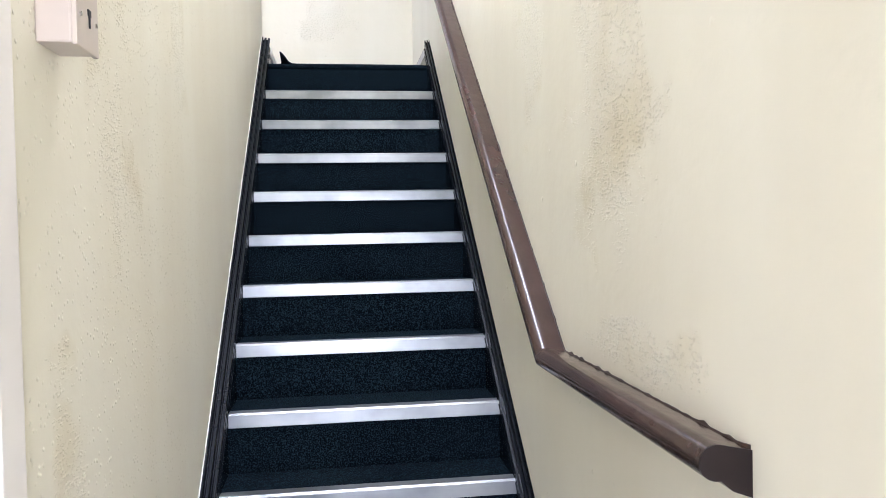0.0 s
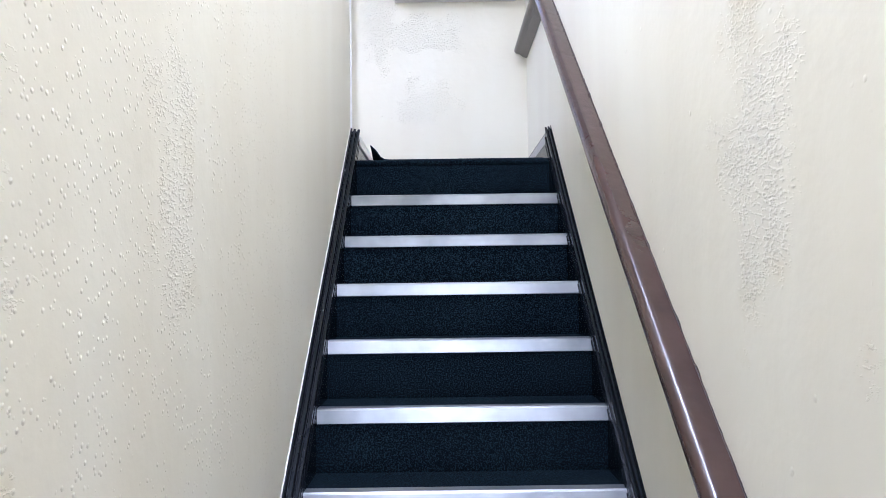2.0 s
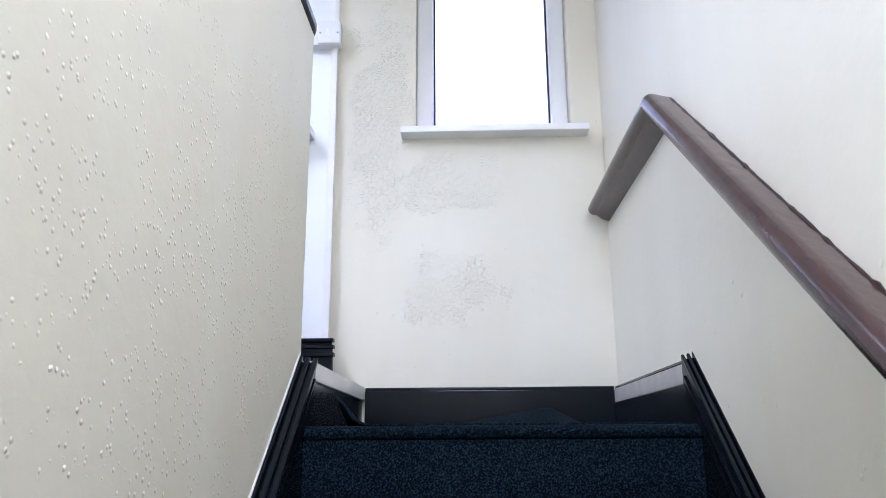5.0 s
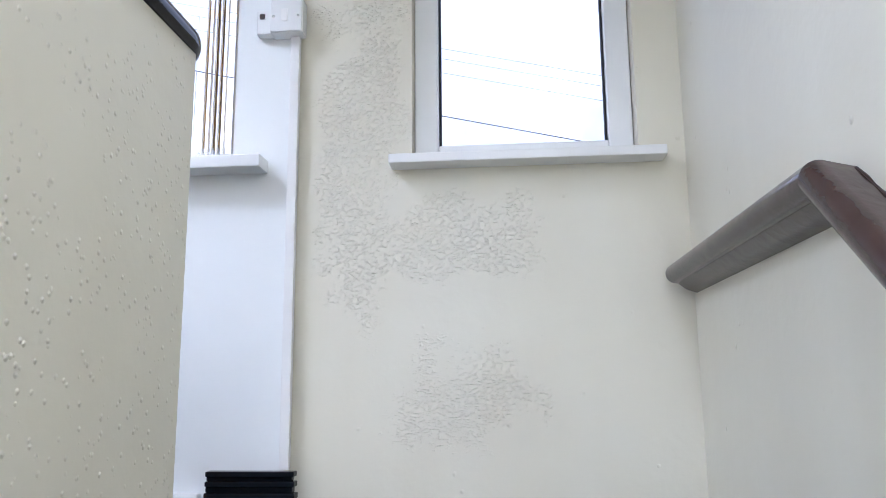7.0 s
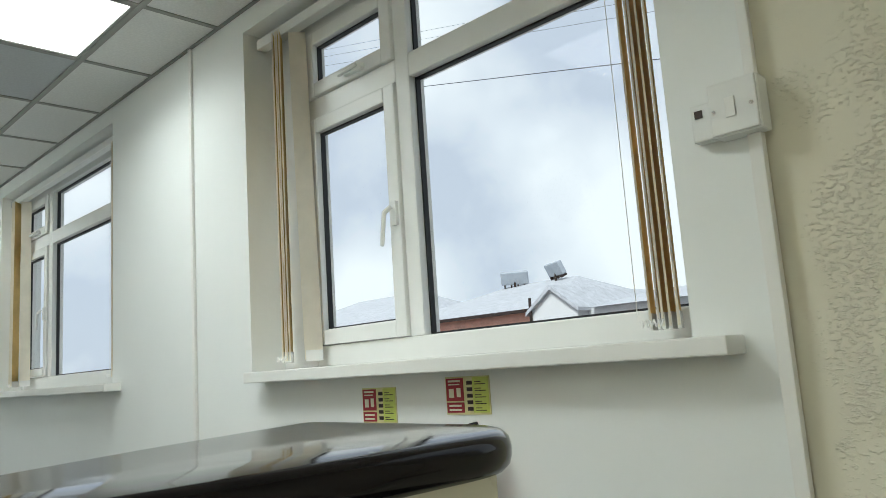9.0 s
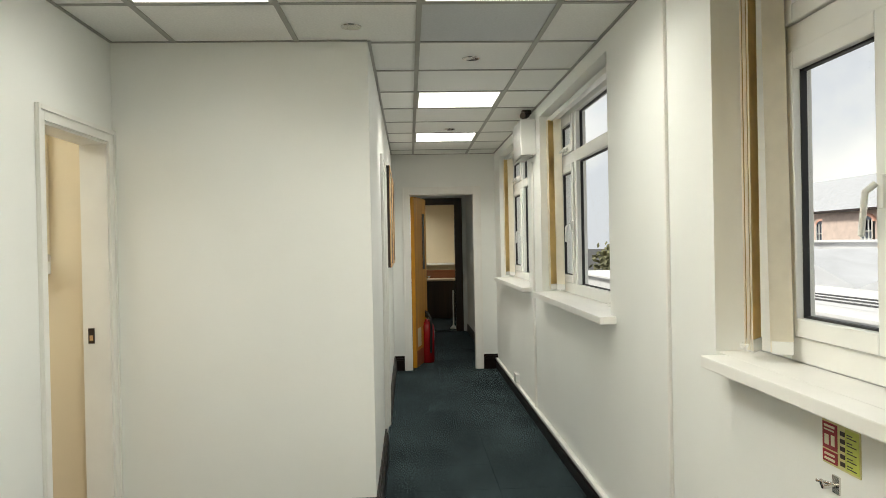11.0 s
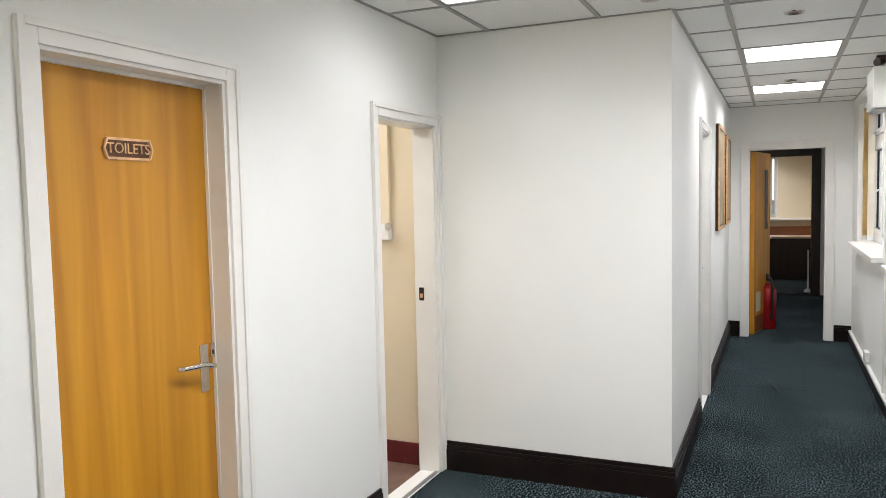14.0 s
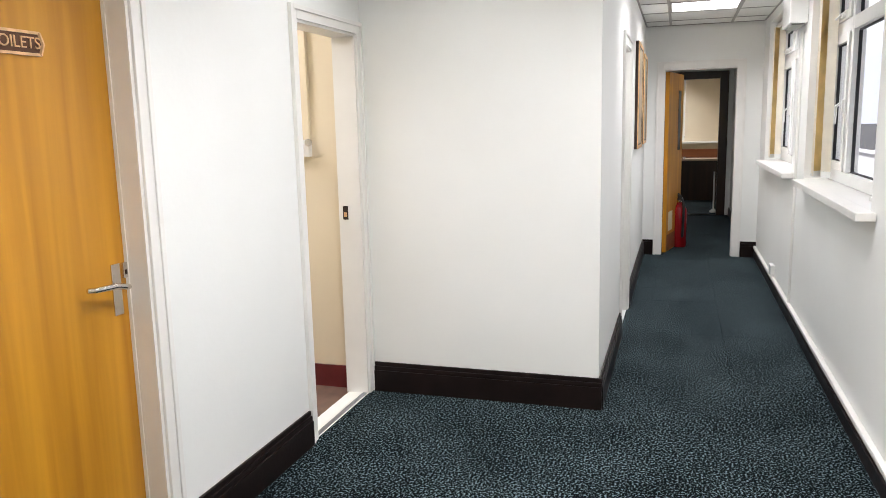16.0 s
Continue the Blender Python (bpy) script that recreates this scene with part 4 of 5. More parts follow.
def notice(x0, x1, z0, z1):
    n = thing("fire_notice", "red and yellow-green fire extinguisher notice on the wall", "sign", "fire notices")
    part("card", blocks((x0, x1, -0.003, 0.0, z0, z1)), PAPER_CARD, n)
    w, h = x1 - x0, z1 - z0
    red = part("red_panel", blocks((x0 + 0.02 * w, x0 + 0.42 * w, -0.0045, -0.003, z0 + 0.36 * h, z1 - 0.04 * h), (x0 + 0.02 * w, x0 + 0.42 * w, -0.0045, -0.003, z0 + 0.05 * h, z0 + 0.32 * h)), PAPER_RED, n)
    part("lime_panel", blocks((x0 + 0.63 * w, x0 + 0.98 * w, -0.0040, -0.003, z0 + 0.05 * h, z1 - 0.03 * h)), PAPER_LIME, n)
    bars = bmesh.new()
    for s in ((0.08, 0.36, 0.86, 0.91), (0.08, 0.34, 0.78, 0.81), (0.09, 0.20, 0.45, 0.68), (0.27, 0.36, 0.46, 0.70), (0.08, 0.36, 0.10, 0.15), (0.08, 0.36, 0.21, 0.26)):
        block(bars, x0 + s[0] * w, x0 + s[1] * w, -0.006, -0.0045, z0 + s[2] * h, z0 + s[3] * h)
    tagged(part("pictogram", bars, PAPER_WHITE, red), kind="stuff")
    lines = bmesh.new()
    for k in range(5):
        z = z0 + (0.10 + 0.17 * k) * h
        block(lines, x0 + 0.50 * w, x0 + 0.62 * w, -0.0045, -0.003, z, z + 0.10 * h)
        for j in range(2):
            block(lines, x0 + 0.68 * w, x0 + (0.92 - 0.1 * j) * w, -0.0048, -0.004, z + 0.06 * h * j, z + 0.06 * h * j + 0.022 * h)
    tagged(part("print", lines, DARK_METAL, n), kind="stuff")


notice(-1.013, -0.853, 0.930, 1.030)
notice(-1.377, -1.222, 0.905, 1.010)


def wall_hook():
    h = thing("wall_bracket", "empty steel wall bracket for an extinguisher", "bracket")
    part("plate", blocks((-1.335, -1.305, -0.005, 0.0, 0.842, 0.885), bevel=0.001), CHROME, h)
    b = bmesh.new()
    path_tube(b, [(-1.32, -0.004, 0.862), (-1.32, -0.035, 0.860), (-1.32, -0.04, 0.875)], 0.005)
    path_tube(b, [(-1.33, -0.004, 0.862), (-1.365, -0.025, 0.862)], 0.004)
    part("hook", b, CHROME, h, smooth=True)


wall_hook()


def extinguisher(at, label):
    e = thing("fire_extinguisher", label, "fire extinguisher", "fire extinguishers")
    body = bmesh.new()
    lathe(body, [(0.070, 0.0), (0.078, 0.012), (0.079, 0.36), (0.074, 0.40), (0.055, 0.435), (0.030, 0.45), (0.026, 0.475)])
    part("cylinder", body, RED, e, smooth=True)
    collar = lathe(bmesh.new(), [(0.028, 0.475), (0.030, 0.480), (0.030, 0.495), (0.022, 0.498)])
    part("valve", collar, CHROME, e, smooth=True)
    g = bmesh.new()
    prism(g, [(-0.035, 0.498), (0.03, 0.498), (0.088, 0.470), (0.094, 0.481), (0.035, 0.516), (0.022, 0.528), (0.083, 0.556), (0.079, 0.568), (-0.018, 0.546), (-0.035, 0.525)], "y", -0.013, 0.013)
    part("grip", g, RUBBER, e, "black squeeze grip")
    hose = bmesh.new()
    path_tube(hose, [(-0.03, 0, 0.505), (-0.07, 0, 0.510), (-0.105, 0, 0.485), (-0.120, 0, 0.44), (-0.118, 0, 0.36), (-0.105, 0, 0.20), (-0.095, 0, 0.12)], 0.013)
    part("hose", hose, RUBBER, e, smooth=True)
    gauge = bmesh.new()
    tube(gauge, (0.0, -0.016, 0.508), (0.0, -0.03, 0.508), 0.016)
    part("gauge", gauge, CHROME, e)
    e.matrix_world = at
    return e


near = extinguisher(pose(-0.905, -0.105, 0.380, 0, 0, 12) @ Matrix.Scale(0.95, 4), "red fire extinguisher with black hose hung under the window sill")
part("wall_strap", blocks((-0.05, 0.05, 0.070, 0.103, 0.20, 0.30)), CHROME, near)
extinguisher(pose(-8.90, -0.80, 0.0, 0, 0, 200) @ Matrix.Scale(1.12, 4), "red fire extinguisher standing on the floor by the open door")


def coat_hooks():
    c = thing("coat_rack", "varnished wooden rail with dark metal coat hooks", "coat rack")
    part("board", blocks((-0.708, -0.09, YL, YL + 0.018, 1.803, 1.868), bevel=0.003), PINE, c)
    for x in (-0.628, -0.46, -0.29):
        h = bmesh.new()
        block(h, x - 0.008, x + 0.008, YL + 0.018, YL + 0.024, 1.812, 1.862, bevel=0.002)
        for s in (-1, 1):
            path_tube(h, [(x, YL + 0.024, 1.835), (x + s * 0.012, YL + 0.040, 1.815), (x + s * 0.028, YL + 0.05, 1.816), (x + s * 0.036, YL + 0.052, 1.838)], 0.0045, 8)
        block(h, x - 0.014, x + 0.014, YL + 0.024, YL + 0.036, 1.810, 1.866, bevel=0.005)
        path_tube(h, [(x, YL + 0.030, 1.830), (x, YL + 0.06, 1.835), (x, YL + 0.072, 1.866)], 0.008, 8)
        part("hook", h, DARK_METAL, c, smooth=True)


coat_hooks()


def picture(x0, x1, z0, z1):
    p = thing("picture", "framed picture in a narrow gilt frame on the corridor wall", "picture", "corridor pictures")
    y = YP
    f = bmesh.new()
    for s in ((x0, x0 + 0.03, z0, z1), (x1 - 0.03, x1, z0, z1), (x0 + 0.03, x1 - 0.03, z0, z0 + 0.03), (x0 + 0.03, x1 - 0.03, z1 - 0.03, z1)):
        block(f, s[0], s[1], y + 0.024, y + 0.034, s[2], s[3], bevel=0.003)
    part("frame", f, BRASS, p)
    part("frame_back", blocks((x0, x1, y + 0.001, y + 0.024, z0, z1)), DARK_WOOD, p, "dark wooden frame side")
    g = bmesh.new()
    for s in ((x0 + 0.03, x0 + 0.042, z0 + 0.03, z1 - 0.03), (x1 - 0.042, x1 - 0.03, z0 + 0.03, z1 - 0.03), (x0 + 0.042, x1 - 0.042, z0 + 0.03, z0 + 0.042), (x0 + 0.042, x1 - 0.042, z1 - 0.042, z1 - 0.03)):
        block(g, s[0], s[1], y + 0.0243, y + 0.030, s[2], s[3])
    part("inner_slip", g, DARK_WOOD, p)
    part("print", blocks((x0 + 0.042, x1 - 0.042, y + 0.0245, y + 0.027, z0 + 0.03, z1 - 0.03)), PICTURE, p)


picture(-7.05, -6.33, 1.255, 2.17)
picture(-8.05, -7.40, 1.265, 2.15)


def corridor_fixtures():
    h = thing("air_heater", "white wall box high up between the windows", "heater")
    part("case", blocks((-5.85, -5.42, -0.12, 0.0, 2.14, 2.42), bevel=0.012), UPVC, h)
    part("grille", blocks((-5.83, -5.44, -0.10, -0.02, 2.130, 2.142)), GRID, h)
    c = thing("ceiling_sensor", "small dark camera bracket under the ceiling", "sensor")
    part("mount", blocks((-5.53, -5.45, -0.10, -0.03, 2.46, CEIL), bevel=0.006), DARK_METAL, c)
    b = bmesh.new()
    tube(b, (-5.49, -0.06, 2.462), (-5.43, -0.10, 2.445), 0.025)
    part("lens_barrel", b, DARK_METAL, c, smooth=True)
    s = thing("wall_socket", "white plastic socket low on the corridor wall", "socket")
    part("plate", blocks((-6.70, -6.56, -0.035, 0.0, 0.14, 0.225), bevel=0.004), UPVC, s)


corridor_fixtures()


# ---- room behind the second doorway ----
setting("floor_side_room", blocks((-4.3, -2.2, -5.0, YL - 0.12, -0.25, -0.002), (-3.36, -2.70, YL - 0.12, YL - 0.05, -0.25, -0.002)), VINYL, "brown vinyl floor")
setting("wall_side_room_west", blocks((-3.55, XBOX, -5.0, YL - 0.12, -0.2, 2.75)), PALE_CREAM, "pale cream painted wall")
setting("wall_side_room_east", blocks((-2.3, -2.2, -5.0, YL - 0.12, -0.2, 2.75)), PALE_CREAM)
setting("wall_side_room_south", blocks((-3.55, -2.2, -5.1, -5.0, -0.2, 2.75)), PALE_CREAM)
setting("ceiling_side_room", blocks((-3.55, -2.2, -5.0, YL - 0.12, CEIL + 0.012, CEIL + 0.04)), WHITE)
setting("baseboard_side_room", blocks((XBOX, XBOX + 0.014, -5.0, YL - 0.13, -0.002, 0.13), bevel=0.003), MAROON, "maroon painted skirting", "skirting")
setting("trim_threshold", blocks((-3.348, -2.712, YL - 0.032, YL - 0.008, -0.006, 0.006), bevel=0.003), ALU, "metal threshold strip", "trim")
strike = thing("strike_plate", "brass and dark strike plate let into the door lining", "lock")
part("plate", blocks((-3.3485, -3.345, YL - 0.105, YL - 0.075, 1.00, 1.075)), DARK_METAL, strike)
part("keep", blocks((-3.345, -3.343, YL - 0.098, YL - 0.082, 1.015, 1.04)), BRASS, strike)
pipe = thing("wall_conduit", "cream painted conduit with a small junction box", "conduit")
cb = bmesh.new()
block(cb, XBOX, XBOX + 0.03, -2.86, -2.80, 1.44, 2.45, bevel=0.004)
part("conduit", cb, PALE_CREAM, pipe)
part("junction_box", blocks((XBOX, XBOX + 0.04, -2.875, -2.80, 1.345, 1.44), bevel=0.004), UPVC, pipe)
part("knob", tube(bmesh.new(), (XBOX + 0.03, -2.805, 1.425), (XBOX + 0.065, -2.79, 1.425), 0.020), CHROME, pipe, smooth=True)

# ---- beyond the corridor's end ----
XD = -12.1
setting("floor_rear", blocks((-16.3, -8.38, -3.2, 0.0, -0.25, 0.0)), CARPET, "dark carpet beyond the end door")
setting("wall_rear_north", blocks((XD, -8.387, -0.05, 0.26, -0.2, 2.75)), WHITE)
setting("wall_rear_south", blocks((XD, -8.387, -1.50, -1.38, -0.2, 2.75)), WHITE)
setting("ceiling_rear", blocks((-16.3, -8.39, -3.2, 0.26, CEIL + 0.012, CEIL + 0.04)), WHITE)
setting("wall_rear_cross", pierced(bmesh.new(), (-1.38, -0.05), (XD - 0.1, XD), (-0.2, 2.75), [(-1.05, -0.245, 0, 2.11)], "y"), WHITE)
df = bmesh.new()
for s in ((-1.13, -1.05, 0, 2.22), (-0.245, -0.12, 0, 2.22), (-1.05, -0.245, 2.11, 2.22)):
    block(df, XD - 0.10, XD + 0.02, s[0], s[1], s[2], s[3], bevel=0.004)
setting("door_frame_5", df, DARK_WOOD, "dark stained door frame", "door frame")
setting("baseboard_rear", blocks((XD + 0.02, -8.40, -0.068, -0.05, -0.006, 0.12), bevel=0.003), SKIRT, "dark skirting", "skirting")
setting("wall_rear_west", pierced(bmesh.new(), (-3.2, 0.26), (-16.4, -16.2), (-0.2, 2.75), [(-1.75, -0.72, 1.05, 2.3)], "y"), PALE_CREAM)
setting("wall_rear_room_north", blocks((-16.2, XD - 0.1, 0.0, 0.26, -0.2, 2.75)), PALE_CREAM)
setting("wall_rear_room_south", blocks((-16.2, XD - 0.1, -3.3, -3.2, -0.2, 2.75)), PALE_CREAM)
setting("wall_rear_filler", blocks((XD - 0.1, XD, -3.2, -1.38, -0.2, 2.75)), WHITE)
desk = thing("reception_desk", "dark wooden desk with a pale top and red-brown upstand", "desk")
part("front_panel", blocks((-14.42, -14.38, -2.2, -0.1, -0.006, 0.73), bevel=0.004), DARK_WOOD, desk)
part("top", blocks((-14.9, -14.34, -2.2, -0.08, 0.73, 0.765), bevel=0.006), TAN_TOP, desk)
part("upstand", blocks((-14.95, -14.9, -2.2, -0.08, 0.765, 0.93), bevel=0.004), RED_WOOD, desk, "red-brown upstand board")
part("end_panel", blocks((-14.9, -14.42, -0.14, -0.1, -0.006, 0.73), bevel=0.004), DARK_WOOD, desk)
fan = thing("standing_pole", "slim white pole with a small base beside the desk", "stand")
pb = bmesh.new()
tube(pb, (-12.45, -0.27, 0.02), (-12.45, -0.27, 0.66), 0.013)
part("pole", pb, UPVC, fan, smooth=True)
part("base", lathe(bmesh.new(), [(0.06, -0.006), (0.06, 0.02), (0.03, 0.05), (0.02, 0.06)], (-12.45, -0.27, 0.0)), UPVC, fan, smooth=True)
rw = tagged(new("window_5"), "white window of the rear room", "window", kind="structure")
wf = bmesh.new()
for s in ((-1.748, -1.69, 1.052, 2.298), (-0.78, -0.722, 1.052, 2.298), (-1.69, -0.78, 1.052, 1.11), (-1.69, -0.78, 2.24, 2.298), (-1.26, -1.21, 1.11, 2.24)):
    block(wf, -16.33, -16.27, *s)
part("window_frame", wf, UPVC, rw)
g = part("pane", blocks((-16.303, -16.297, -1.70, -0.77, 1.10, 2.25)), GLASS, rw)
g.visible_shadow = False
part("window_sill", blocks((-16.2, -16.04, -2.0, -0.02, 1.0, 1.04), bevel=0.006), GLOSS, rw, "white gloss sill board")
curtain = bmesh.new()
pts = [(-16.17 + 0.018 * math.sin(i * 1.7), -0.94 + 0.0065 * i) for i in range(20)]
prism(curtain, pts + [(a + 0.006, b) for a, b in reversed(pts)], "z", 1.02, 2.34)
cu = thing("curtain", "pale net curtain gathered beside the rear window", "curtain")
part("cloth", curtain, BLIND_PALE, cu)
part("rod", tube(bmesh.new(), (-16.16, -1.8, 2.35), (-16.16, -0.85, 2.35), 0.012), CHROME, cu)

# ---- hall at the foot of the stairs ----
setting("door_frame_6", blocks((XL, XL + 0.014, -4.715, -4.640, HALL, HALL + 2.07), (XL, XL + 0.014, -5.525, -5.45, HALL, HALL + 2.07), (XL, XL + 0.014, -5.45, -4.715, HALL + 2.0, HALL + 2.07), bevel=0.004), OLD_WHITE, "old white painted architrave in the hall", "door frame")
d6 = tagged(new("door_6"), "closed white painted door in the hall", "door", kind="structure")
part("leaf", blocks((-0.06, -0.02, -5.44, -4.725, HALL + 0.006, HALL + 1.99), bevel=0.003), OLD_WHITE, d6)
AGED = material("aged_cream_plastic", (0.58, 0.50, 0.42), rough=0.35, spread=0.05, scale=10)
spur = thing("stair_switch", "cream plastic switch box with a cable, on the stair wall", "switch")
part("box", blocks((XL, XL + 0.052, -4.527, -4.428, -0.885, -0.775), bevel=0.004), AGED, spur)
fp = part("face_plate", blocks((XL + 0.052, XL + 0.060, -4.529, -4.426, -0.888, -0.772), bevel=0.002), AGED, spur)
part("key_slot", blocks((XL + 0.060, XL + 0.0615, -4.478, -4.464, -0.832, -0.822), (XL + 0.060, XL + 0.0615, -4.474, -4.468, -0.850, -0.832)), GASKET, fp)
for sy in (-4.512, -4.440):
    part("screw", tube(bmesh.new(), (XL + 0.0595, sy, -0.838), (XL + 0.0620, sy, -0.838), 0.004, seg=8), CHROME, fp)
cable = bmesh.new()
path_tube(cable, [(XL + 0.03, -4.475, -0.78), (XL + 0.03, -4.468, -0.75), (XL + 0.024, -4.445, -0.710), (XL + 0.014, -4.40, -0.665), (XL + 0.012, -4.345, -0.615), (XL + 0.011, -4.315, -0.52), (XL + 0.011, -4.310, 0.2)], 0.009)
part("cable", cable, AGED, spur, smooth=True)

# ---- outside ----
GROUND = HALL - 0.15
setting("ground", blocks((-400, 400, 0.3, 600, GROUND - 0.3, GROUND)), ASPHALT, "asphalt yard and street", "ground")
setting("ground_back", blocks((-400, 400, -400, -7.4, GROUND - 0.3, GROUND)), ASPHALT, "asphalt ground", "ground")
setting("ground_side", blocks((1.4, 400, -7.4, 0.3, GROUND - 0.3, GROUND), (-400, -16.6, -7.4, 0.3, GROUND - 0.3, GROUND)), ASPHALT, "asphalt ground", "ground")


def house_window(parent, x, y, z, w, h):
    f = bmesh.new()
    block(f, x - w / 2, x + w / 2, y - 0.10, y - 0.02, z, z + h)
    tube(f, (x, y - 0.10, z + h - 0.15), (x, y - 0.021, z + h - 0.15), w * 0.5, seg=20)
    ob = part("window", f, DARK_PANE, parent)
    arch = bmesh.new()
    rim = [(x + w * 0.62 * math.cos(radians(a)), z + h - 0.08 + w * 0.42 * math.sin(radians(a))) for a in range(0, 181, 15)]
    inner = [(x + w * 0.5 * math.cos(radians(a)), z + h - 0.08 + w * 0.28 * math.sin(radians(a))) for a in range(180, -1, -15)]
    prism(arch, rim + inner, "y", y - 0.13, y - 0.005)
    part("brick_arch", arch, BRICK, ob)
    b = bmesh.new()
    for s in ((x - w / 2, x - w / 2 + 0.04, z, z + h), (x + w / 2 - 0.04, x + w / 2, z, z + h), (x - w / 6 - 0.015, x - w / 6 + 0.015, z, z + h), (x + w / 6 - 0.015, x + w / 6 + 0.015, z, z + h), (x - w / 2, x + w / 2, z + h * 0.25, z + h * 0.25 + 0.03), (x - w / 2, x + w / 2, z + h * 0.55, z + h * 0.55 + 0.04), (x - w / 2 - 0.1, x + w / 2 + 0.1, z - 0.12, z - 0.05)):
        block(b, s[0], s[1], y - 0.15, y - 0.04, s[2], s[3])
    part("frame", b, UPVC, ob)


def house(name, x0, x1, y, depth, eaves, ridge, wall, label, windows=()):
    h = thing(name, label, "building")
    part("wall", blocks((x0, x1, y, y + depth, GROUND, eaves)), wall, h)
    r = bmesh.new()
    m = y + depth / 2
    hip = min((x1 - x0) * 0.3, depth * 0.5)
    vs = [r.verts.new(c) for c in ((x0 - 0.3, y - 0.3, eaves), (x1 + 0.3, y - 0.3, eaves), (x1 + 0.3, y + depth + 0.3, eaves), (x0 - 0.3, y + depth + 0.3, eaves), (x0 + hip, m, ridge), (x1 - hip, m, ridge))]
    for f in ((0, 1, 5, 4), (2, 3, 4, 5), (1, 2, 5), (3, 0, 4), (3, 2, 1, 0)):
        r.faces.new([vs[i] for i in f])
    roof = part("roof", r, SLATE, h)
    part("gutter", blocks((x0 - 0.3, x1 + 0.3, y - 0.42, y - 0.28, eaves - 0.12, eaves)), DARK_METAL, roof)
    for wx, wz, ww, wh in windows:
        house_window(h, wx, y, wz, ww, wh)
    return h


house("brick_house", -24.4, -15.6, 20, 11, 2.85, 4.5, BRICK, "orange-red brick building with a hipped slate roof", [(-21.7, 1.35, 0.95, 0.95), (-17.8, 0.2, 0.9, 0.6)])
house("brick_house", -37.5, -24.5, 20.3, 11, 2.75, 5.0, BRICK_PALE, "faded brick building with a slate roof", [(-25.2, 1.3, 0.8, 0.9), (-29.5, 1.0, 0.9, 1.2), (-33.5, 1.0, 0.9, 1.2)])
house("brick_house", -64, -39, 24, 12, 3.0, 5.6, BRICK_PALE, "faded brick terrace with a slate roof", [(-44 - 4 * i, 0.9, 1.0, 1.3) for i in range(4)])


def garage():
    g = thing("garage", "white rendered garage with a gabled slate roof and a grey shutter", "building")
    x0, x1, y = -15.45, -13.55, 18.6
    b = bmesh.new()
    m = (x0 + x1) / 2
    prism(b, [(x0, GROUND), (x1, GROUND), (x1, 2.58), (m, 3.30), (x0, 2.58)], "y", y, y + 8)
    part("wall", b, RENDER, g)
    r = bmesh.new()
    prism(r, [(x0 - 0.12, 2.50), (m, 3.29), (x1 + 0.12, 2.50), (x1 + 0.12, 2.62), (m, 3.44), (x0 - 0.12, 2.62)], "y", y - 0.15, y + 8)
    part("roof", r, SLATE, g)
    s = bmesh.new()
    block(s, x0 + 0.4, x1 - 0.35, y - 0.06, y, GROUND, 2.32)
    for i in range(12):
        block(s, x0 + 0.4, x1 - 0.35, y - 0.09, y - 0.06, GROUND + 0.1 + 0.4 * i, GROUND + 0.42 + 0.4 * i)
    part("shutter", s, SHUTTER, g, "grey roller shutter")
    p = bmesh.new()
    tube(p, (x0 + 0.05, y - 0.08, GROUND), (x0 + 0.05, y - 0.08, 3.1), 0.05)
    part("down_pipe", p, DARK_METAL, g)
    h2 = thing("white_building", "white rendered building with a slate roof", "building")
    part("wall", blocks((x1 + 0.01, 4.0, y + 0.6, y + 9, GROUND, 2.58)), RENDER, h2)
    rr = bmesh.new()
    prism(rr, [(y + 0.3, 2.58), (y + 5, 3.3), (y + 9.3, 2.58)], "x", x1 + 0.25, 4.2)
    part("roof", rr, SLATE, h2)
    for wx in (-12.1, -9.0, -5.5, -2.0):
        house_window(h2, wx, y + 0.6, 1.25, 0.6, 0.85)


garage()


def roof_lamp(x, y, z, turn):
    d = thing("roof_floodlight", "grey floodlight on a pole above the roofs", "floodlight", "roof floodlights")
    p = bmesh.new()
    tube(p, (x, y, z - 1.6), (x, y, z), 0.05)
    part("pole", p, DARK_METAL, d)
    b = bmesh.new()
    block(b, -0.62, 0.62, -0.12, 0.12, -0.30, 0.30, bevel=0.05)
    bmesh.ops.transform(b, matrix=pose(x, y, z + 0.15, 25, 0, turn), verts=b.verts)
    part("lamp_head", b, SHUTTER, d)
    k = bmesh.new()
    for i in range(4):
        block(k, -0.5 + 0.3 * i, -0.44 + 0.3 * i, -0.16, 0.16, -0.42, -0.28)
    bmesh.ops.transform(k, matrix=pose(x, y, z + 0.15, 25, 0, turn), verts=k.verts)
    part("bracket", k, DARK_METAL, d)


roof_lamp(-21.3, 25.0, 4.62, 35)
roof_lamp(-19.0, 25.0, 4.72, -25)


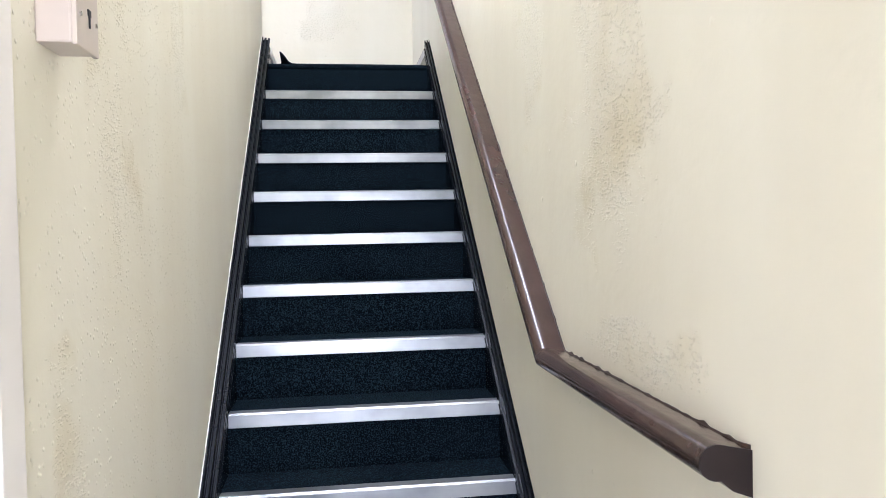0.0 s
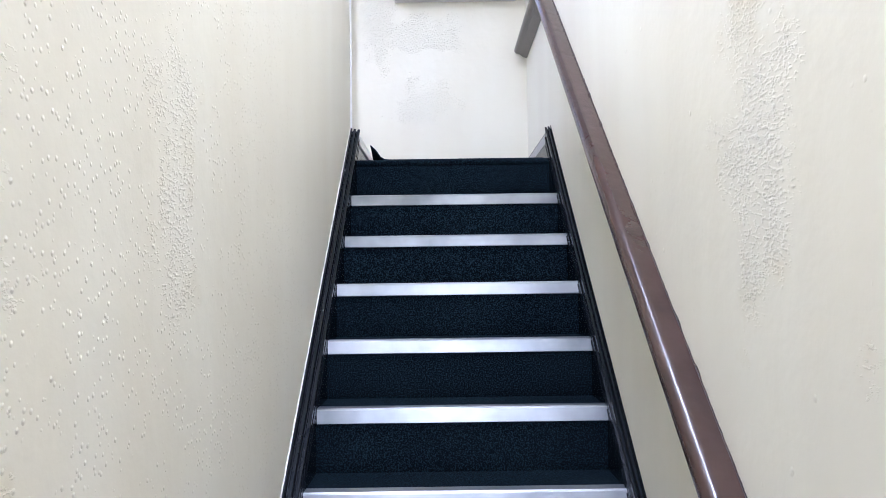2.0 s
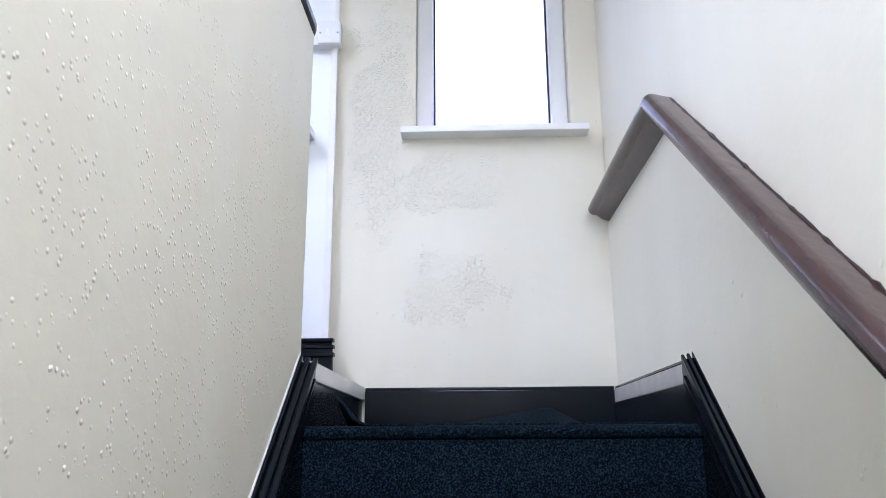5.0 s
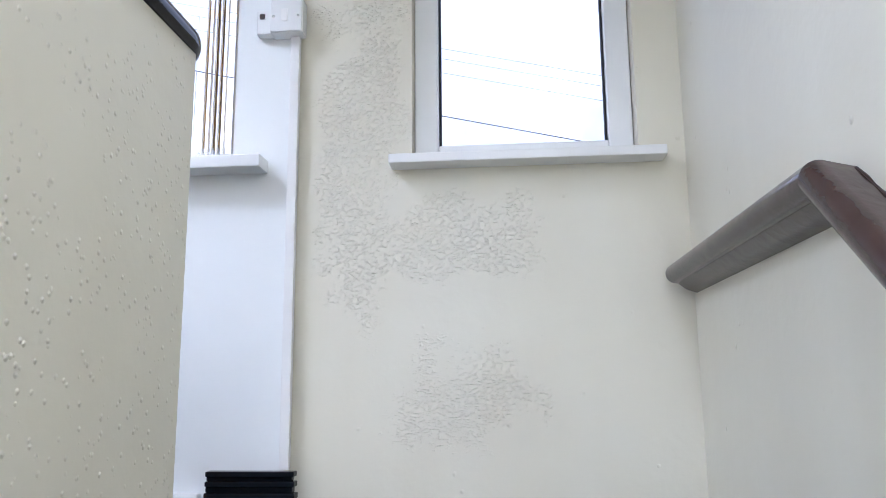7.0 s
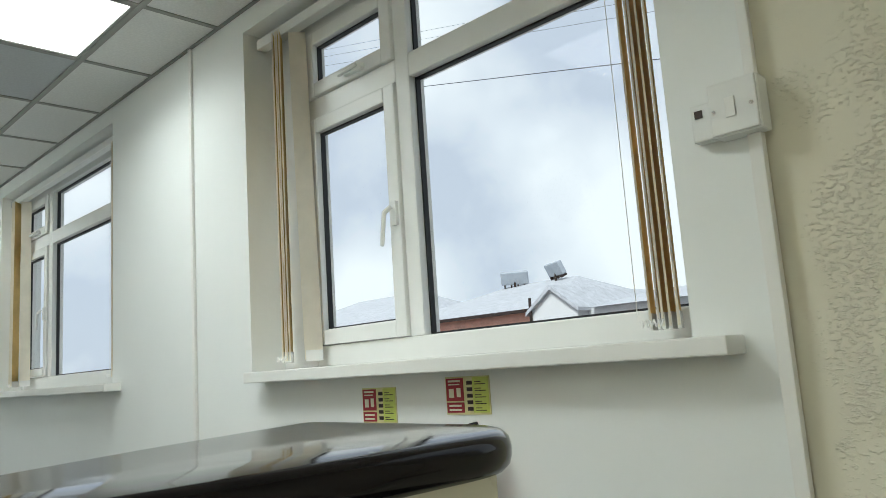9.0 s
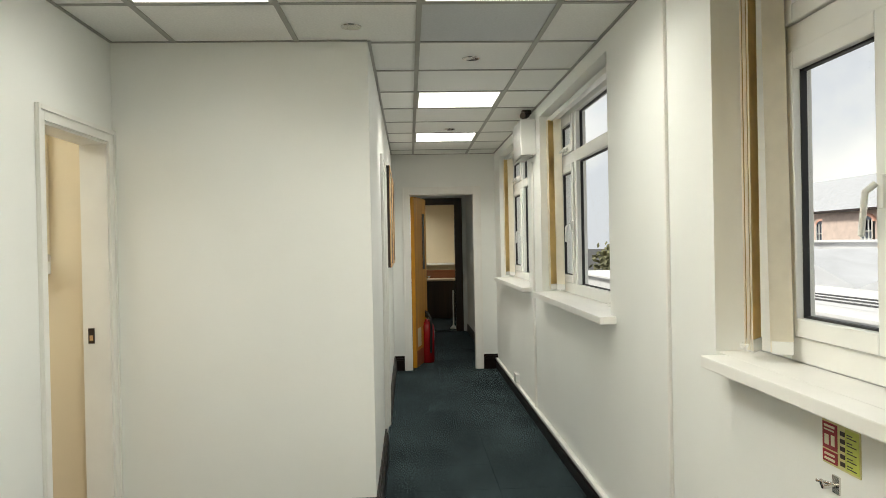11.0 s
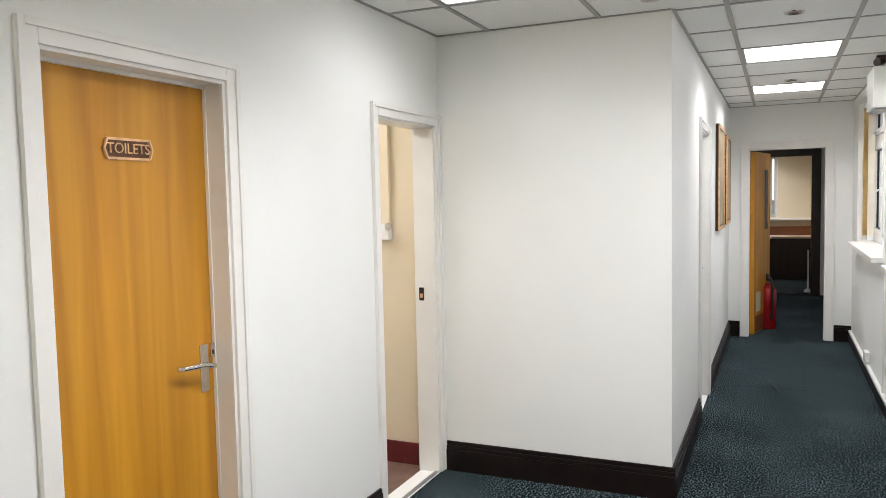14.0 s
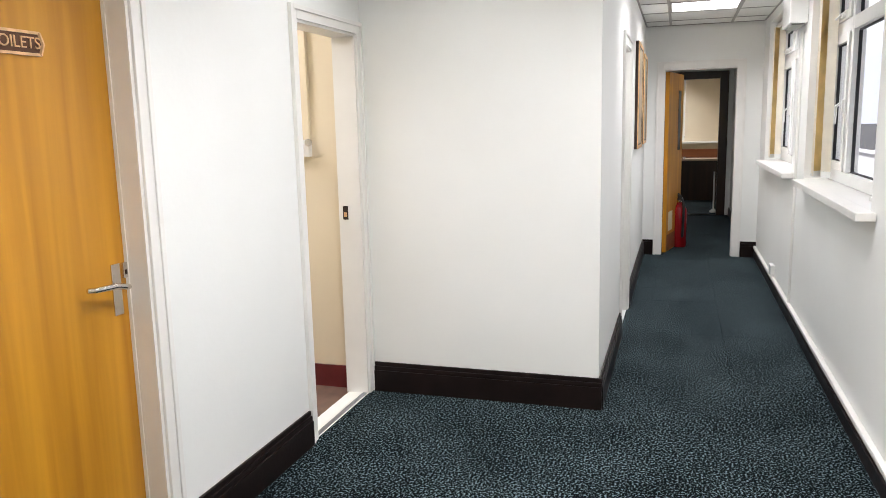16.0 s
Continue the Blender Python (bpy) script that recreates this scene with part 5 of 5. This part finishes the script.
def annexes():
    w = thing("white_annex", "white flat-roofed annex with a coping", "building")
    part("wall", blocks((-24, -8.07, 9.5, 14, GROUND, 1.31)), RENDER, w)
    part("coping", blocks((-24.1, -7.97, 9.4, 9.75, 1.31, 1.37), bevel=0.01), RENDER, w)
    low = thing("white_lean_to", "low white roof below the windows with vent cowls", "building")
    part("wall", blocks((-22, -2.6, 3.6, 9.35, GROUND, 0.58)), RENDER, low)
    part("roof_edge", blocks((-22.1, -2.5, 3.5, 3.75, 0.58, 0.63), bevel=0.01), RENDER, low)
    for k in range(4):
        gable = bmesh.new()
        prism(gable, [(-20.5 + 4.4 * k, 0.581), (-16.1 + 4.4 * k, 0.581), (-18.3 + 4.4 * k, 1.22)], "y", 6.4, 9.3)
        part("roof_gable", gable, PALE_ROOF, low, "pale grey shallow roof")
    wires = bmesh.new()
    for k in range(3):
        tube(wires, (-12.0, 4.3 + 0.25 * k, 0.64), (-3.2, 4.2 + 0.3 * k, 0.66), 0.012, seg=6)
    part("roof_cable", wires, CABLE, low)
    for x, y in ((-6.26, 5.0), (-8.4, 5.4), (-4.5, 4.6)):
        v = bmesh.new()
        lathe(v, [(0.05, 0.0), (0.05, 0.10), (0.085, 0.11), (0.085, 0.14), (0.05, 0.15), (0.05, 0.22), (0.09, 0.23), (0.09, 0.27), (0.03, 0.31)], (x, y, 0.58))
        part("vent_cowl", v, GRID, low, smooth=True)


annexes()


def overhead_lines():
    c = thing("overhead_line", "thin black overhead cables strung between two poles", "cable")
    for y, shift in ((9.0, 0.0), (12.0, 1.95), (12.0, 2.25), (12.3, 2.6)):
        bm = bmesh.new()
        pts = [(-24 + 3 * k, y, 10.1 - 0.235 * 3 * k + shift - 0.05 * (1 - ((k - 5.5) / 5.5) ** 2)) for k in range(12)]
        for a, b in zip(pts, pts[1:]):
            tube(bm, a, b, 0.008 if y < 10 else 0.004, seg=6)
        part("wire", bm, CABLE, c)
    for x, h in ((-24, 13.2), (9, 5.4)):
        for y in (9.0, 12.15):
            part("pole", tube(bmesh.new(), (x, y, GROUND), (x, y, h), 0.11, 0.08), BARK, c)


overhead_lines()


def tree(x, y, height, spread, seed):
    t = thing("tree", "distant leafy tree beyond the roofs", "tree", "distant trees")
    rnd = random.Random(seed)
    b = bmesh.new()
    tube(b, (x, y, GROUND), (x, y, GROUND + height * 0.55), 0.28, 0.14)
    tips = []
    for k in range(9):
        a, up = rnd.uniform(0, 6.28), rnd.uniform(0.35, 0.55)
        tip = (x + spread * 0.6 * math.cos(a), y + spread * 0.6 * math.sin(a), GROUND + height * rnd.uniform(0.6, 0.9))
        tube(b, (x, y, GROUND + height * up), tip, 0.09, 0.03, seg=7)
        tips.append(tip)
    part("trunk", b, BARK, t)
    verts, faces = [], []
    for k in range(1500):
        c = Vector(rnd.choice(tips)) + Vector((rnd.gauss(0, spread * 0.28), rnd.gauss(0, spread * 0.28), rnd.gauss(0, height * 0.09)))
        u = Vector((rnd.gauss(0, 1), rnd.gauss(0, 1), rnd.gauss(0, 1))).normalized() * 0.22
        v = u.orthogonal().normalized() * 0.13
        n = len(verts)
        verts += [c - u, c + v, c + u, c - v]
        faces.append((n, n + 1, n + 2, n + 3))
    me = bpy.data.meshes.new("crown")
    me.from_pydata([tuple(p) for p in verts], [], faces)
    me.materials.append(LEAF)
    cr = new("crown", me)
    cr.parent = t


tree(-50, 14, 3.7, 2.2, 4)


# ---- carpet tiles, pieces of the office floor ----
def carpet_tiles():
    floor = bpy.data.objects["floor_office"]
    size = 0.5
    shared = {}
    for i in range(-17, 1):
        for j in range(-5, 0):
            x0, x1, y0, y1 = max(i * size, -8.38), min(i * size + size, 0.029), max(j * size, -2.486), min(j * size + size, 0.0)
            if x1 - x0 < 0.02 or y1 - y0 < 0.02 or (x1 <= XBOX + 0.001 and y1 <= YP):
                continue
            if x0 < XBOX - 0.0 < x1 and y0 < YP:
                x0 = XBOX if y1 <= YP + 0.001 else x0
            if x1 <= XBOX:
                y0 = max(y0, YP)
            g = 0.0008
            key = (round(x1 - x0, 4), round(y1 - y0, 4))
            if key not in shared:
                bm = bmesh.new()
                block(bm, g, key[0] - g, g, key[1] - g, -0.006, 0.0)
                me = bpy.data.meshes.new("carpet_tile")
                bm.to_mesh(me)
                bm.free()
                me.materials.append(CARPET)
                shared[key] = me
            t = new("carpet_tile", shared[key])
            t.parent = floor
            t.location = (x0, y0, random.uniform(0, 0.0006))


carpet_tiles()
